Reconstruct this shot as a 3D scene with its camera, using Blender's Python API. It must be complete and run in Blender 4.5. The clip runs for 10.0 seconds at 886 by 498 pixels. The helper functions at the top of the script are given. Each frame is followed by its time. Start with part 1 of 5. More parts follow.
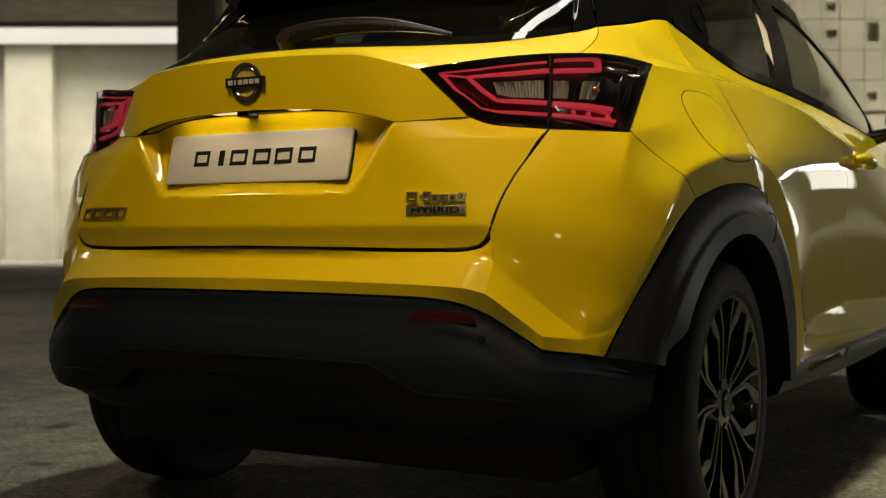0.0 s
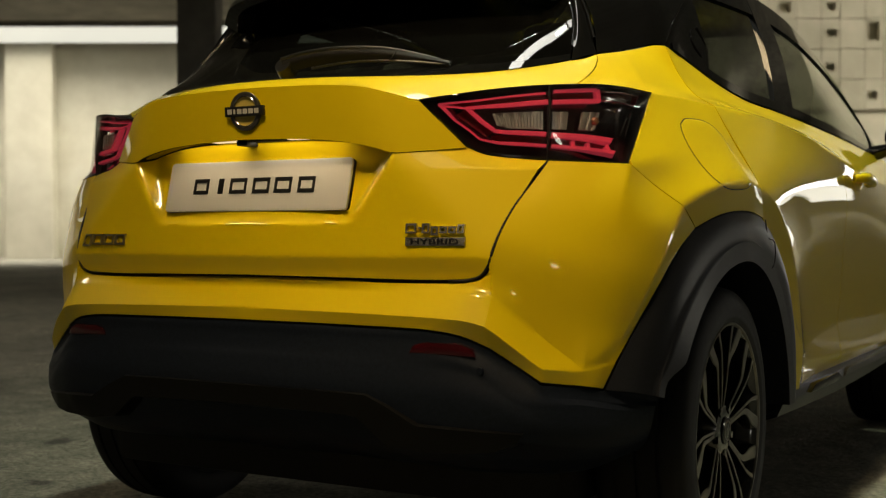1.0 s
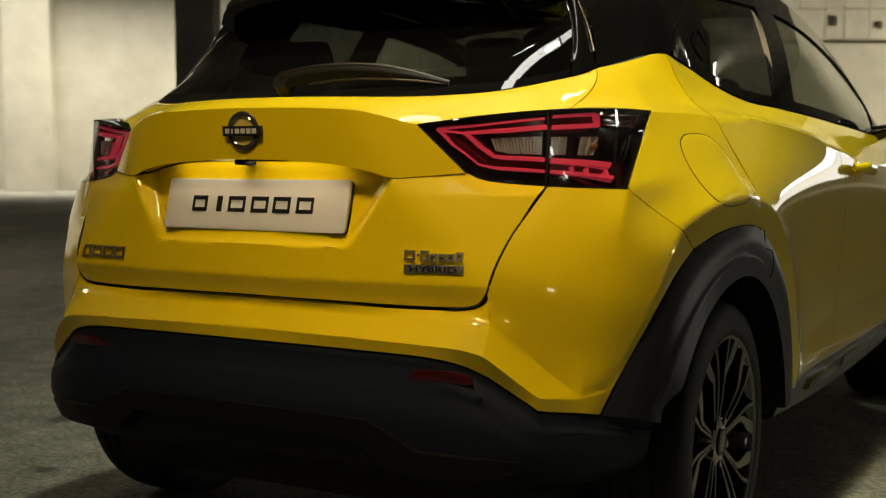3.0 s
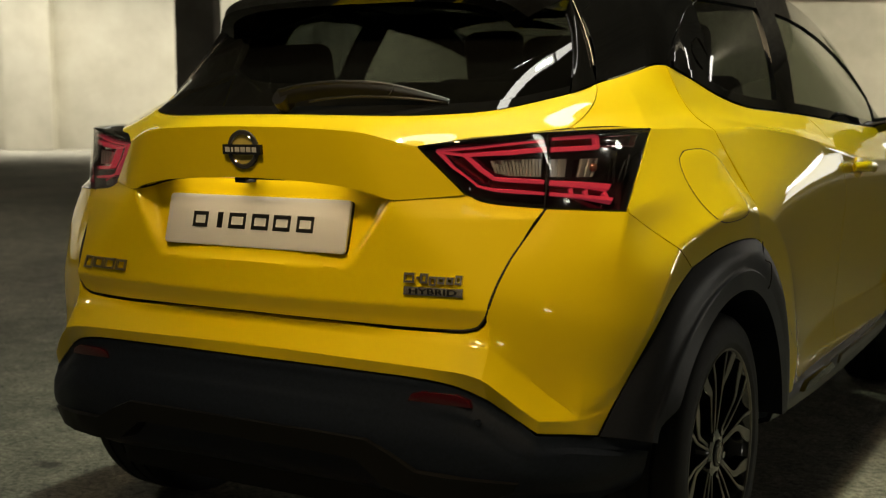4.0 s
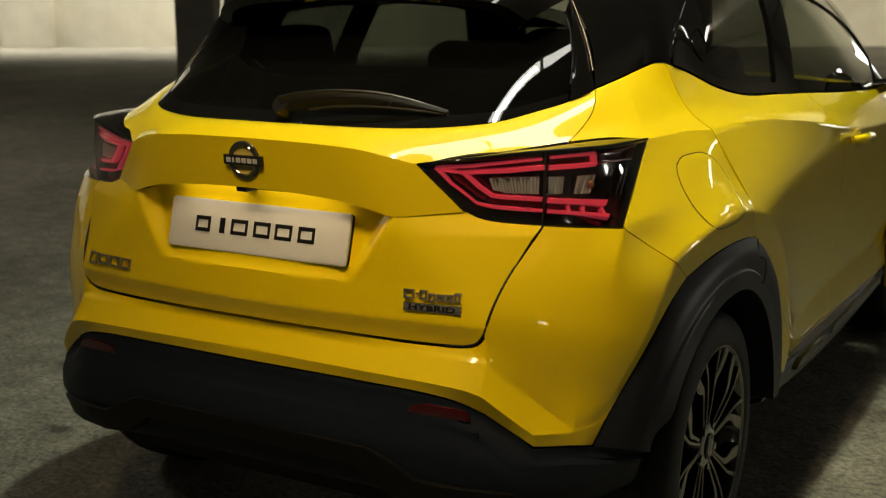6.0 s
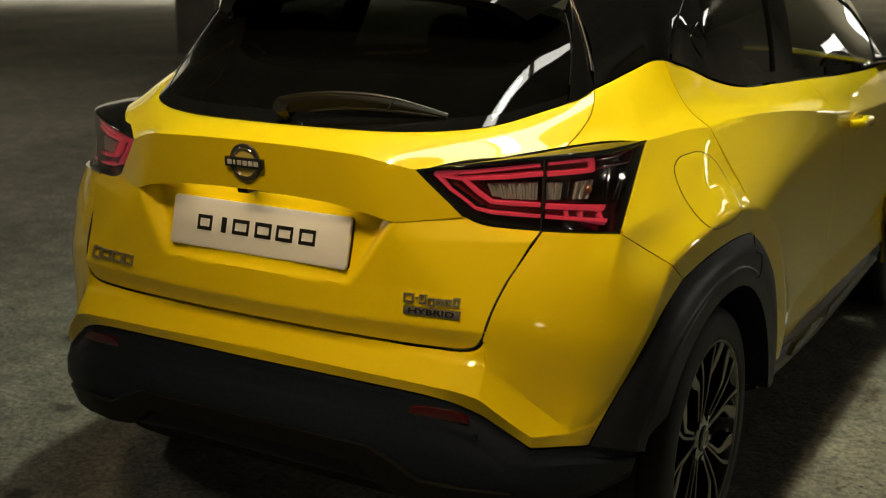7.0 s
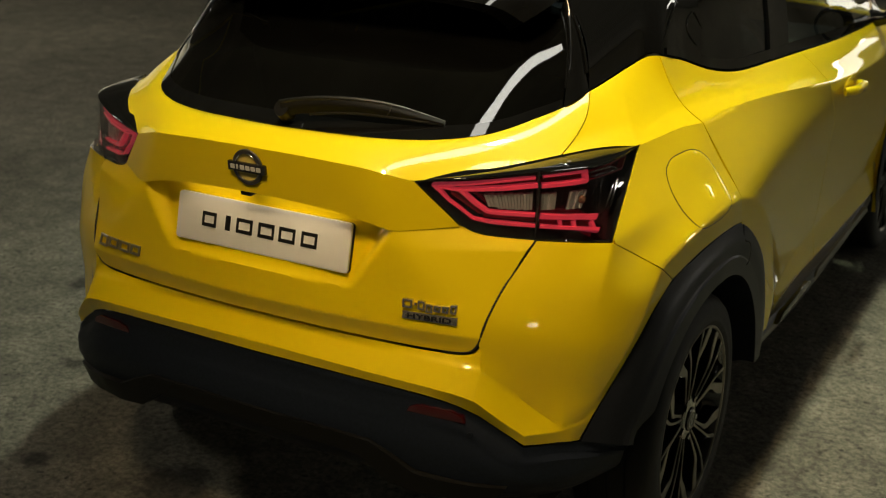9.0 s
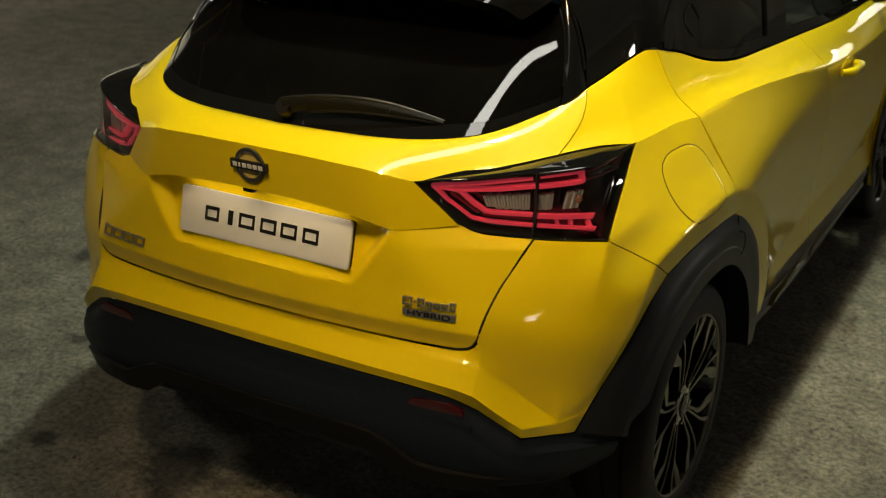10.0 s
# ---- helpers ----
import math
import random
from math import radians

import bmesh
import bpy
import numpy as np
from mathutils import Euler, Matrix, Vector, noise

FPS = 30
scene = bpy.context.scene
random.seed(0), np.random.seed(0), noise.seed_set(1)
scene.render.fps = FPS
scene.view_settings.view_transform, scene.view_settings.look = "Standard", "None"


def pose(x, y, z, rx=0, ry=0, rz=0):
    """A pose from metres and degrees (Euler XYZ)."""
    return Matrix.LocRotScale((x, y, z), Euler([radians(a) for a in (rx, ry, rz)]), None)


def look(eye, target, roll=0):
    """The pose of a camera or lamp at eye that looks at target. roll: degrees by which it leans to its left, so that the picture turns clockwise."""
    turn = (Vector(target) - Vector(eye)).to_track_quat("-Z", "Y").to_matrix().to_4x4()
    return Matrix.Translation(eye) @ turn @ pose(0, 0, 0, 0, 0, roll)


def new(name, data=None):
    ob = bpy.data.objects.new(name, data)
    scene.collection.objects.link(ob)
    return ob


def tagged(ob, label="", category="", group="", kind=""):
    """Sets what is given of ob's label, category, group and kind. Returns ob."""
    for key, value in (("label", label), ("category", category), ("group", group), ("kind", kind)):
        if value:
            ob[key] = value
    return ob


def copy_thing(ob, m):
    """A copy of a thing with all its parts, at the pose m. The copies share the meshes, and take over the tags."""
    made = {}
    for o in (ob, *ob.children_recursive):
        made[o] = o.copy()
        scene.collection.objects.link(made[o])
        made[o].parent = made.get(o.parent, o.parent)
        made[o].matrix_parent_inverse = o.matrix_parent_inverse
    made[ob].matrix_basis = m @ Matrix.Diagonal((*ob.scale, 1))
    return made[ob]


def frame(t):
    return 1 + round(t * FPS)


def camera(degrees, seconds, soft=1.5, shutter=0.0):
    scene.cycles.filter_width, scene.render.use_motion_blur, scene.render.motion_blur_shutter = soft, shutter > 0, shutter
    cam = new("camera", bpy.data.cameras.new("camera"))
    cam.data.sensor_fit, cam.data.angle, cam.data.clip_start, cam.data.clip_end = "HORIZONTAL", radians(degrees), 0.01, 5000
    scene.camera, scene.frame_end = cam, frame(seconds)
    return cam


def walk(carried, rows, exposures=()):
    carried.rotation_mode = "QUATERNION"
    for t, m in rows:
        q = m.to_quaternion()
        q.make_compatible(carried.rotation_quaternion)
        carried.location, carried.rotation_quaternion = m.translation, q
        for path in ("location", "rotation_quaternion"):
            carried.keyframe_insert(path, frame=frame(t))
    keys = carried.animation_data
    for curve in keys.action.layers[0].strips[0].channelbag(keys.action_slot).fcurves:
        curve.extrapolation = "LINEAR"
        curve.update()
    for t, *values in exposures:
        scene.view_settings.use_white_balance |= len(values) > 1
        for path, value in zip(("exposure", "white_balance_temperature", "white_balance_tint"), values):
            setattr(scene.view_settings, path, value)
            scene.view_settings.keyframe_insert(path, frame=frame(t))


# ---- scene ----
cam = camera(40.4, 10.0, soft=1.25)
METRES, EYE, TILT, LEAN, TURN = 1.281, 0.747, -0.7, 0.05, 30.0
ROWS = [
    (0.0, 0.0, 0.0, 0.0, -0.0, 0.0, 0.0),
    (0.5, 0.0004, -0.0005, 0.0221, 0.0, 0.02, 0.01),
    (1.0, 0.0017, -0.0013, 0.057, 0.01, -0.16, 0.0),
    (1.5, 0.0028, -0.0012, 0.0943, 0.03, -0.84, 0.0),
    (2.0, 0.0034, -0.0005, 0.1281, 0.03, -1.72, 0.01),
    (3.5, 0.0064, -0.0009, 0.2808, 0.06, -4.82, 0.0),
    (4.0, 0.0077, -0.0014, 0.3362, 0.09, -5.91, -0.01),
    (4.5, 0.0084, -0.0018, 0.3909, 0.1, -7.19, -0.0),
    (5.0, 0.0101, -0.0034, 0.4439, 0.14, -8.51, -0.01),
    (5.5, 0.0107, -0.0033, 0.4989, 0.14, -9.81, 0.0),
    (7.0, 0.0127, -0.0047, 0.6579, 0.17, -13.89, -0.07),
    (7.5, 0.014, -0.0047, 0.725, 0.16, -15.25, -0.09),
    (8.0, 0.0143, -0.0053, 0.7843, 0.15, -16.63, -0.1),
    (8.5, 0.0157, -0.0073, 0.8383, 0.17, -18.13, -0.1),
    (9.0, 0.0152, -0.0076, 0.8907, 0.14, -19.62, -0.1),
    (9.5, 0.0156, -0.0083, 0.9434, 0.13, -21.09, -0.11),
    (10.0, 0.016, -0.009, 0.9997, 0.13, -22.4, -0.11),
]
walk(cam, [(t, pose(1.738, -2.800, EYE, TILT, LEAN, TURN) @ pose(METRES * x, METRES * y, METRES * z, 90 + pitch, roll, yaw)) for t, x, y, z, yaw, pitch, roll in ROWS])
cam.data.dof.use_dof = True
cam.data.dof.focus_distance, cam.data.dof.aperture_fstop = 2.85, 4.4

# ---------------------------------------------------------------- light
world = bpy.data.worlds.new("World")
scene.world = world
world.use_nodes = True
world.node_tree.nodes["Background"].inputs[0].default_value = (1.0, 0.93, 0.74, 1)
world.node_tree.nodes["Background"].inputs[1].default_value = 0.022


# ---------------------------------------------------------------- materials
def material(name, color, rough=0.5, metal=0.0, **inputs):
    m = bpy.data.materials.new(name)
    m.use_nodes = True
    b = m.node_tree.nodes["Principled BSDF"]
    b.inputs["Base Color"].default_value = (*color, 1)
    b.inputs["Roughness"].default_value = rough
    b.inputs["Metallic"].default_value = metal
    for key, value in inputs.items():
        b.inputs[key.replace("_", " ")].default_value = value
    return m


def grain(m, dark, light, scale, detail=8.0, bump=0.0, bump_scale=None, rough=None, contrast=(0.35, 0.65), coords="Object"):
    """Colour that wanders between two tones at two scales, with fine relief."""
    t = m.node_tree
    b = t.nodes["Principled BSDF"]
    co = t.nodes.new("ShaderNodeTexCoord")
    n = t.nodes.new("ShaderNodeTexNoise")
    n.inputs["Scale"].default_value, n.inputs["Detail"].default_value, n.inputs["Roughness"].default_value = scale, detail, 0.62
    t.links.new(co.outputs[coords], n.inputs["Vector"])
    r = t.nodes.new("ShaderNodeValToRGB")
    r.color_ramp.elements[0].position, r.color_ramp.elements[1].position = contrast
    r.color_ramp.elements[0].color, r.color_ramp.elements[1].color = (*dark, 1), (*light, 1)
    t.links.new(n.outputs[0], r.inputs[0])
    n2 = t.nodes.new("ShaderNodeTexNoise")
    n2.inputs["Scale"].default_value, n2.inputs["Detail"].default_value = scale * 0.13, 4.0
    t.links.new(co.outputs[coords], n2.inputs["Vector"])
    mx = t.nodes.new("ShaderNodeMix")
    mx.data_type, mx.blend_type = "RGBA", "OVERLAY"
    mx.inputs[0].default_value = 0.55
    t.links.new(r.outputs[0], mx.inputs[6])
    t.links.new(n2.outputs[0], mx.inputs[7])
    t.links.new(mx.outputs[2], b.inputs["Base Color"])
    if rough:
        rr = t.nodes.new("ShaderNodeMapRange")
        rr.inputs[3].default_value, rr.inputs[4].default_value = rough
        t.links.new(n.outputs[0], rr.inputs[0])
        t.links.new(rr.outputs[0], b.inputs["Roughness"])
    if bump:
        n3 = t.nodes.new("ShaderNodeTexNoise")
        n3.inputs["Scale"].default_value, n3.inputs["Detail"].default_value = bump_scale or scale * 4, 6.0
        t.links.new(co.outputs[coords], n3.inputs["Vector"])
        bp = t.nodes.new("ShaderNodeBump")
        bp.inputs["Strength"].default_value, bp.inputs["Distance"].default_value = bump, 0.01
        t.links.new(n3.outputs[0], bp.inputs["Height"])
        t.links.new(bp.outputs[0], b.inputs["Normal"])
    return m


PAINT = material("yellow_paint", (0.80, 0.585, 0.001), 0.5, 0.0, Coat_Weight=1.0, Coat_Roughness=0.02, Specular_IOR_Level=0.12)
BLACK_GLOSS = material("black_gloss", (0.005, 0.005, 0.005), 0.06, 0.0, Coat_Weight=1.0, Coat_Roughness=0.02, Specular_IOR_Level=0.0)
PLASTIC = grain(material("black_plastic", (0.012, 0.012, 0.012), 0.5, Specular_IOR_Level=0.2), (0.0068, 0.0096, 0.0165), (0.0105, 0.0148, 0.0250), 900, 2, bump=0.06, bump_scale=1500, rough=(0.42, 0.58))
DIFFUSER = material("diffuser_black", (0.007, 0.007, 0.0066), 0.42, 0.0, Specular_IOR_Level=0.12)
ARCH_PLASTIC = grain(material("arch_plastic", (0.009, 0.009, 0.009), 0.42, Specular_IOR_Level=0.32), (0.0042, 0.0052, 0.0078), (0.0070, 0.0086, 0.0128), 900, 2, bump=0.05, bump_scale=1500, rough=(0.36, 0.50))
SILL_GREY = material("sill_grey", (0.010, 0.011, 0.013), 0.34, 0.0, Specular_IOR_Level=0.5)
COVER = material("wiper_cover", (0.006, 0.006, 0.006), 0.6, 0.0, Specular_IOR_Level=0.12)
RUBBER = grain(material("rubber", (0.010, 0.010, 0.010), 0.6, Specular_IOR_Level=0.35), (0.004, 0.004, 0.004), (0.008, 0.008, 0.0078), 60, 4, bump=0.08, bump_scale=300, rough=(0.55, 0.8))
DARK = material("dark_gap", (0.004, 0.003, 0.002), 0.7)
CHROME = material("chrome", (0.62, 0.62, 0.60), 0.12, 1.0)
RIM_BLACK = material("rim_black", (0.006, 0.006, 0.006), 0.18, 0.0, Coat_Weight=1.0, Coat_Roughness=0.05)
PLATE_WHITE = material("plate_white", (0.62, 0.61, 0.585), 0.35)
INK = material("black_ink", (0.006, 0.006, 0.006), 0.4)
FABRIC = grain(material("seat_fabric", (0.02, 0.02, 0.02), 0.9), (0.014, 0.014, 0.014), (0.028, 0.027, 0.026), 200)
BADGE = material("satin_chrome", (0.56, 0.54, 0.48), 0.27, 0.9)
WIPER = material("wiper_black", (0.008, 0.008, 0.008), 0.34, 0.0, Specular_IOR_Level=0.35)
SILVER_TRIM = material("silver_trim", (0.14, 0.135, 0.125), 0.35, 0.8)
LAMP_RED = material("lamp_red", (0.62, 0.03, 0.05), 0.25, 0.0, Coat_Weight=1.0, Emission_Color=(0.56, 0.046, 0.075, 1), Emission_Strength=0.38)
LAMP_DIM_RED = material("lamp_dim_red", (0.26, 0.012, 0.022), 0.2, 0.0, Coat_Weight=1.0)
LAMP_DARK_RED = material("lamp_dark_red", (0.10, 0.004, 0.008), 0.15, 0.0, Coat_Weight=1.0)
LAMP_DARK = material("lamp_dark", (0.030, 0.008, 0.011), 0.12, 0.0, Coat_Weight=1.0)
REFLECTOR_RED = material("reflector_red", (0.045, 0.002, 0.005), 0.25, 0.0, Coat_Weight=0.6)


def glass(name, tint, rough=0.0, veil=0.0):
    """A thin tinted pane: it lets light straight through, mirrors a little and has a pale diffuse share that imitates
    haze.
    """
    m = bpy.data.materials.new(name)
    m.use_nodes = True
    t = m.node_tree
    out = t.nodes["Material Output"]
    t.nodes.remove(t.nodes["Principled BSDF"])
    tr, gl, lw, pw, fr, mx = (t.nodes.new("ShaderNode" + k) for k in ("BsdfTransparent", "BsdfGlossy", "LayerWeight", "Math", "Math", "MixShader"))
    tr.inputs[0].default_value = (*tint, 1)
    gl.inputs["Roughness"].default_value = rough
    gl.inputs[0].default_value = (1, 1, 1, 1)
    lw.inputs[0].default_value = 0.5
    pw.operation, fr.operation = "POWER", "MULTIPLY_ADD"
    pw.inputs[1].default_value = 5.0
    fr.inputs[1].default_value, fr.inputs[2].default_value = 0.92, 0.06
    t.links.new(lw.outputs["Facing"], pw.inputs[0])
    t.links.new(pw.outputs[0], fr.inputs[0])
    t.links.new(fr.outputs[0], mx.inputs[0])
    t.links.new(tr.outputs[0], mx.inputs[1])
    t.links.new(gl.outputs[0], mx.inputs[2])
    last = mx
    if veil:
        df, m2, n = (t.nodes.new("ShaderNode" + k) for k in ("BsdfDiffuse", "MixShader", "TexNoise"))
        df.inputs[0].default_value = (0.45, 0.44, 0.38, 1)
        n.inputs["Scale"].default_value = 6.0
        mr = t.nodes.new("ShaderNodeMapRange")
        mr.inputs[3].default_value, mr.inputs[4].default_value = veil * 0.5, veil * 1.5
        t.links.new(n.outputs[0], mr.inputs[0])
        t.links.new(mr.outputs[0], m2.inputs[0])
        t.links.new(mx.outputs[0], m2.inputs[1])
        t.links.new(df.outputs[0], m2.inputs[2])
        last = m2
    t.links.new(last.outputs[0], out.inputs[0])
    return m


REAR_GLASS = glass("rear_glass", (0.17, 0.185, 0.165), veil=0.005)
SIDE_GLASS = glass("side_glass", (0.52, 0.55, 0.48), veil=0.005)
PRIVACY_GLASS = glass("privacy_glass", (0.17, 0.185, 0.165), veil=0.003)
LAMP_LENS = glass("lamp_lens", (0.92, 0.90, 0.90))

CONCRETE_FLOOR = material("floor_concrete", (0.09, 0.08, 0.06), 0.9)


def floor_surface(m, spots):
    """Rough worn concrete: grit, mottling, broad stains and a few dark oil spots (x, y, radius)."""
    t = m.node_tree
    b = t.nodes["Principled BSDF"]
    co = t.nodes.new("ShaderNodeNewGeometry").outputs["Position"]

    def noise_tex(scale, detail=6.0, rough=0.6):
        n = t.nodes.new("ShaderNodeTexNoise")
        n.inputs["Scale"].default_value, n.inputs["Detail"].default_value, n.inputs["Roughness"].default_value = scale, detail, rough
        t.links.new(co, n.inputs["Vector"])
        return n.outputs[0]

    def math_node(op, x, y, clamp=False):
        n = t.nodes.new("ShaderNodeMath")
        n.operation, n.use_clamp = op, clamp
        for k, v in enumerate((x, y)):
            if isinstance(v, (int, float)):
                n.inputs[k].default_value = v
            else:
                t.links.new(v, n.inputs[k])
        return n.outputs[0]

    def span_of(v, lo, hi, a, b_):
        n = t.nodes.new("ShaderNodeMapRange")
        t.links.new(v, n.inputs[0])
        for k, x in zip((1, 2, 3, 4), (lo, hi, a, b_)):
            n.inputs[k].default_value = x
        return n.outputs[0]

    broad, mottle, grit, fine = noise_tex(0.7, 5), noise_tex(7, 6, 0.6), noise_tex(46, 8, 0.72), noise_tex(240, 3, 0.6)
    tone = math_node("MULTIPLY", span_of(broad, 0.3, 0.7, 0.62, 1.25), span_of(mottle, 0.35, 0.65, 0.72, 1.25))
    tone = math_node("MULTIPLY", tone, span_of(grit, 0.40, 0.60, 0.55, 1.32))
    tone = math_node("MULTIPLY", tone, span_of(fine, 0.36, 0.64, 0.72, 1.28))
    chips = t.nodes.new("ShaderNodeTexVoronoi")
    chips.inputs["Scale"].default_value = 26
    t.links.new(co, chips.inputs["Vector"])
    where = span_of(noise_tex(3.0, 3, 0.6), 0.46, 0.60, 1.0, 0.0)
    chip = math_node("MAXIMUM", span_of(math_node("ADD", chips.outputs["Distance"], math_node("MULTIPLY", grit, 0.35)), 0.30, 0.42, 0.45, 1.0), where)
    tone = math_node("MULTIPLY", tone, chip)
    for x, y, r in spots:
        d = t.nodes.new("ShaderNodeVectorMath")
        d.operation = "DISTANCE"
        t.links.new(co, d.inputs[0])
        d.inputs[1].default_value = (x, y, 0)
        wob = math_node("ADD", d.outputs["Value"], span_of(mottle, 0.3, 0.7, -0.5 * r, 0.5 * r))
        tone = math_node("MULTIPLY", tone, span_of(wob, 0.5 * r, 1.1 * r, 0.28, 1.0))
    v = t.nodes.new("ShaderNodeVectorMath")
    v.operation = "SCALE"
    v.inputs[0].default_value = (0.200, 0.187, 0.145)
    t.links.new(tone, v.inputs["Scale"])
    t.links.new(v.outputs[0], b.inputs["Base Color"])
    pit = t.nodes.new("ShaderNodeTexVoronoi")
    pit.inputs["Scale"].default_value = 38
    t.links.new(co, pit.inputs["Vector"])
    h = math_node("ADD", math_node("MULTIPLY", grit, 0.9), math_node("ADD", math_node("MULTIPLY", mottle, 0.8), math_node("MULTIPLY", pit.outputs["Distance"], 0.35)))
    bp = t.nodes.new("ShaderNodeBump")
    bp.inputs["Strength"].default_value, bp.inputs["Distance"].default_value = 1.0, 0.02
    t.links.new(h, bp.inputs["Height"])
    t.links.new(bp.outputs[0], b.inputs["Normal"])


floor_surface(CONCRETE_FLOOR, ((-0.46, -0.53, 0.16), (-1.35, -0.05, 0.05), (-1.9, 0.5, 0.08), (-0.95, -0.62, 0.05)))
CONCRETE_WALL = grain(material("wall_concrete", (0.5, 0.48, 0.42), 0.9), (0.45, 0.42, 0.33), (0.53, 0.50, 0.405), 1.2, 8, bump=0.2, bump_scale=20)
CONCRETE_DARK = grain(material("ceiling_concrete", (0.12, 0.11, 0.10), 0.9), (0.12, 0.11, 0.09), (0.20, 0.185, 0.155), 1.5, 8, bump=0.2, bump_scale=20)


def emitter(name, color, strength):
    m = bpy.data.materials.new(name)
    m.use_nodes = True
    b = m.node_tree.nodes["Principled BSDF"]
    b.inputs["Base Color"].default_value = (0, 0, 0, 1)
    b.inputs["Emission Color"].default_value = (*color, 1)
    b.inputs["Emission Strength"].default_value = strength
    return m


# ---------------------------------------------------------------- mesh tools
def thing(name, label, category, group="", kind="", m=None):
    ob = new(name)
    ob.matrix_basis = m or Matrix()
    return tagged(ob, label, category, group, kind)


def mesh_object(name, verts, faces, mat, parent=None, label="", smooth=True, sharp=40):
    me = bpy.data.meshes.new(name)
    me.from_pydata([tuple(map(float, v)) for v in verts], [], [tuple(map(int, f)) for f in faces])
    me.materials.append(mat)
    if smooth:
        me.polygons.foreach_set("use_smooth", [True] * len(me.polygons))
        me.set_sharp_from_angle(angle=radians(sharp))
    ob = new(name, me)
    ob.parent = parent
    if label:
        ob["label"] = label
    return ob


def part(name, bm, mat, parent, label="", smooth=True, sharp=40):
    me = bpy.data.meshes.new(name)
    bm.normal_update()
    bm.to_mesh(me)
    bm.free()
    me.materials.append(mat)
    if smooth:
        me.polygons.foreach_set("use_smooth", [True] * len(me.polygons))
        me.set_sharp_from_angle(angle=radians(sharp))
    ob = new(name, me)
    ob.parent = parent
    if label:
        ob["label"] = label
    return ob


def spline(pts, n):
    """n even points on a smooth curve through pts."""
    p = np.array(pts, float)
    if len(p) == 2:
        return p[0] + np.linspace(0, 1, n)[:, None] * (p[1] - p[0])
    q = np.vstack([2 * p[0] - p[1], p, 2 * p[-1] - p[-2]])
    k = np.r_[0, np.cumsum(np.linalg.norm(np.diff(q, axis=0), axis=1) ** 0.5 + 1e-9)]
    out = []
    for i in range(1, len(q) - 2):
        t0, t1, t2, t3 = k[i - 1:i + 3]
        for t in np.linspace(t1, t2, 24, endpoint=False):
            a1 = (t1 - t) / (t1 - t0) * q[i - 1] + (t - t0) / (t1 - t0) * q[i]
            a2 = (t2 - t) / (t2 - t1) * q[i] + (t - t1) / (t2 - t1) * q[i + 1]
            a3 = (t3 - t) / (t3 - t2) * q[i + 1] + (t - t2) / (t3 - t2) * q[i + 2]
            b1 = (t2 - t) / (t2 - t0) * a1 + (t - t0) / (t2 - t0) * a2
            b2 = (t3 - t) / (t3 - t1) * a2 + (t - t1) / (t3 - t1) * a3
            out.append((t2 - t) / (t2 - t1) * b1 + (t - t1) / (t2 - t1) * b2)
    out = np.vstack([out, p[-1:]])
    d = np.r_[0, np.cumsum(np.linalg.norm(np.diff(out, axis=0), axis=1))]
    s = np.linspace(0, d[-1], n)
    return np.stack([np.interp(s, d, out[:, c]) for c in range(out.shape[1])], 1)


def poly(pts, n):
    """n even points on straight pieces between pts."""
    p = np.array(pts, float)
    d = np.r_[0, np.cumsum(np.linalg.norm(np.diff(p, axis=0), axis=1))]
    s = np.linspace(0, d[-1], n)
    return np.stack([np.interp(s, d, p[:, c]) for c in range(p.shape[1])], 1)


def coons(top, bottom, left, right):
    """A grid between four curves: top and bottom run left to right, left and right run top to bottom."""
    nu, nv = len(top), len(left)
    u, v = np.linspace(0, 1, nu)[None, :, None], np.linspace(0, 1, nv)[:, None, None]
    a = (1 - v) * top[None] + v * bottom[None]
    b = (1 - u) * left[:, None] + u * right[:, None]
    c = (1 - u) * (1 - v) * top[0] + u * (1 - v) * top[-1] + (1 - u) * v * bottom[0] + u * v * bottom[-1]
    return a + b - c


def skin(curves, nv, hard=()):
    """A grid across curves of equal length, smooth but for the hard ones."""
    c = [np.array(k, float) for k in curves]
    lengths = [np.linalg.norm(c[i + 1] - c[i], axis=1).mean() for i in range(len(c) - 1)]
    rows = []
    for i in range(len(c) - 1):
        n = max(2, round(nv * lengths[i] / sum(lengths)))
        d = c[i + 1] - c[i]
        ma = d if i == 0 or i in hard else 0.5 * (d / lengths[i] + (c[i] - c[i - 1]) / lengths[i - 1]) * lengths[i]
        mb = d if i + 2 == len(c) or i + 1 in hard else 0.5 * (d / lengths[i] + (c[i + 2] - c[i + 1]) / lengths[i + 1]) * lengths[i]
        for t in np.linspace(0, 1, n, endpoint=False):
            rows.append((2 * t**3 - 3 * t**2 + 1) * c[i] + (t**3 - 2 * t**2 + t) * ma + (3 * t**2 - 2 * t**3) * c[i + 1] + (t**3 - t**2) * mb)
    rows.append(c[-1])
    return np.array(rows)


def normals(g):
    du, dv = np.gradient(g, axis=1), np.gradient(g, axis=0)
    n = np.cross(du, dv)
    return n / (np.linalg.norm(n, axis=2, keepdims=True) + 1e-12)


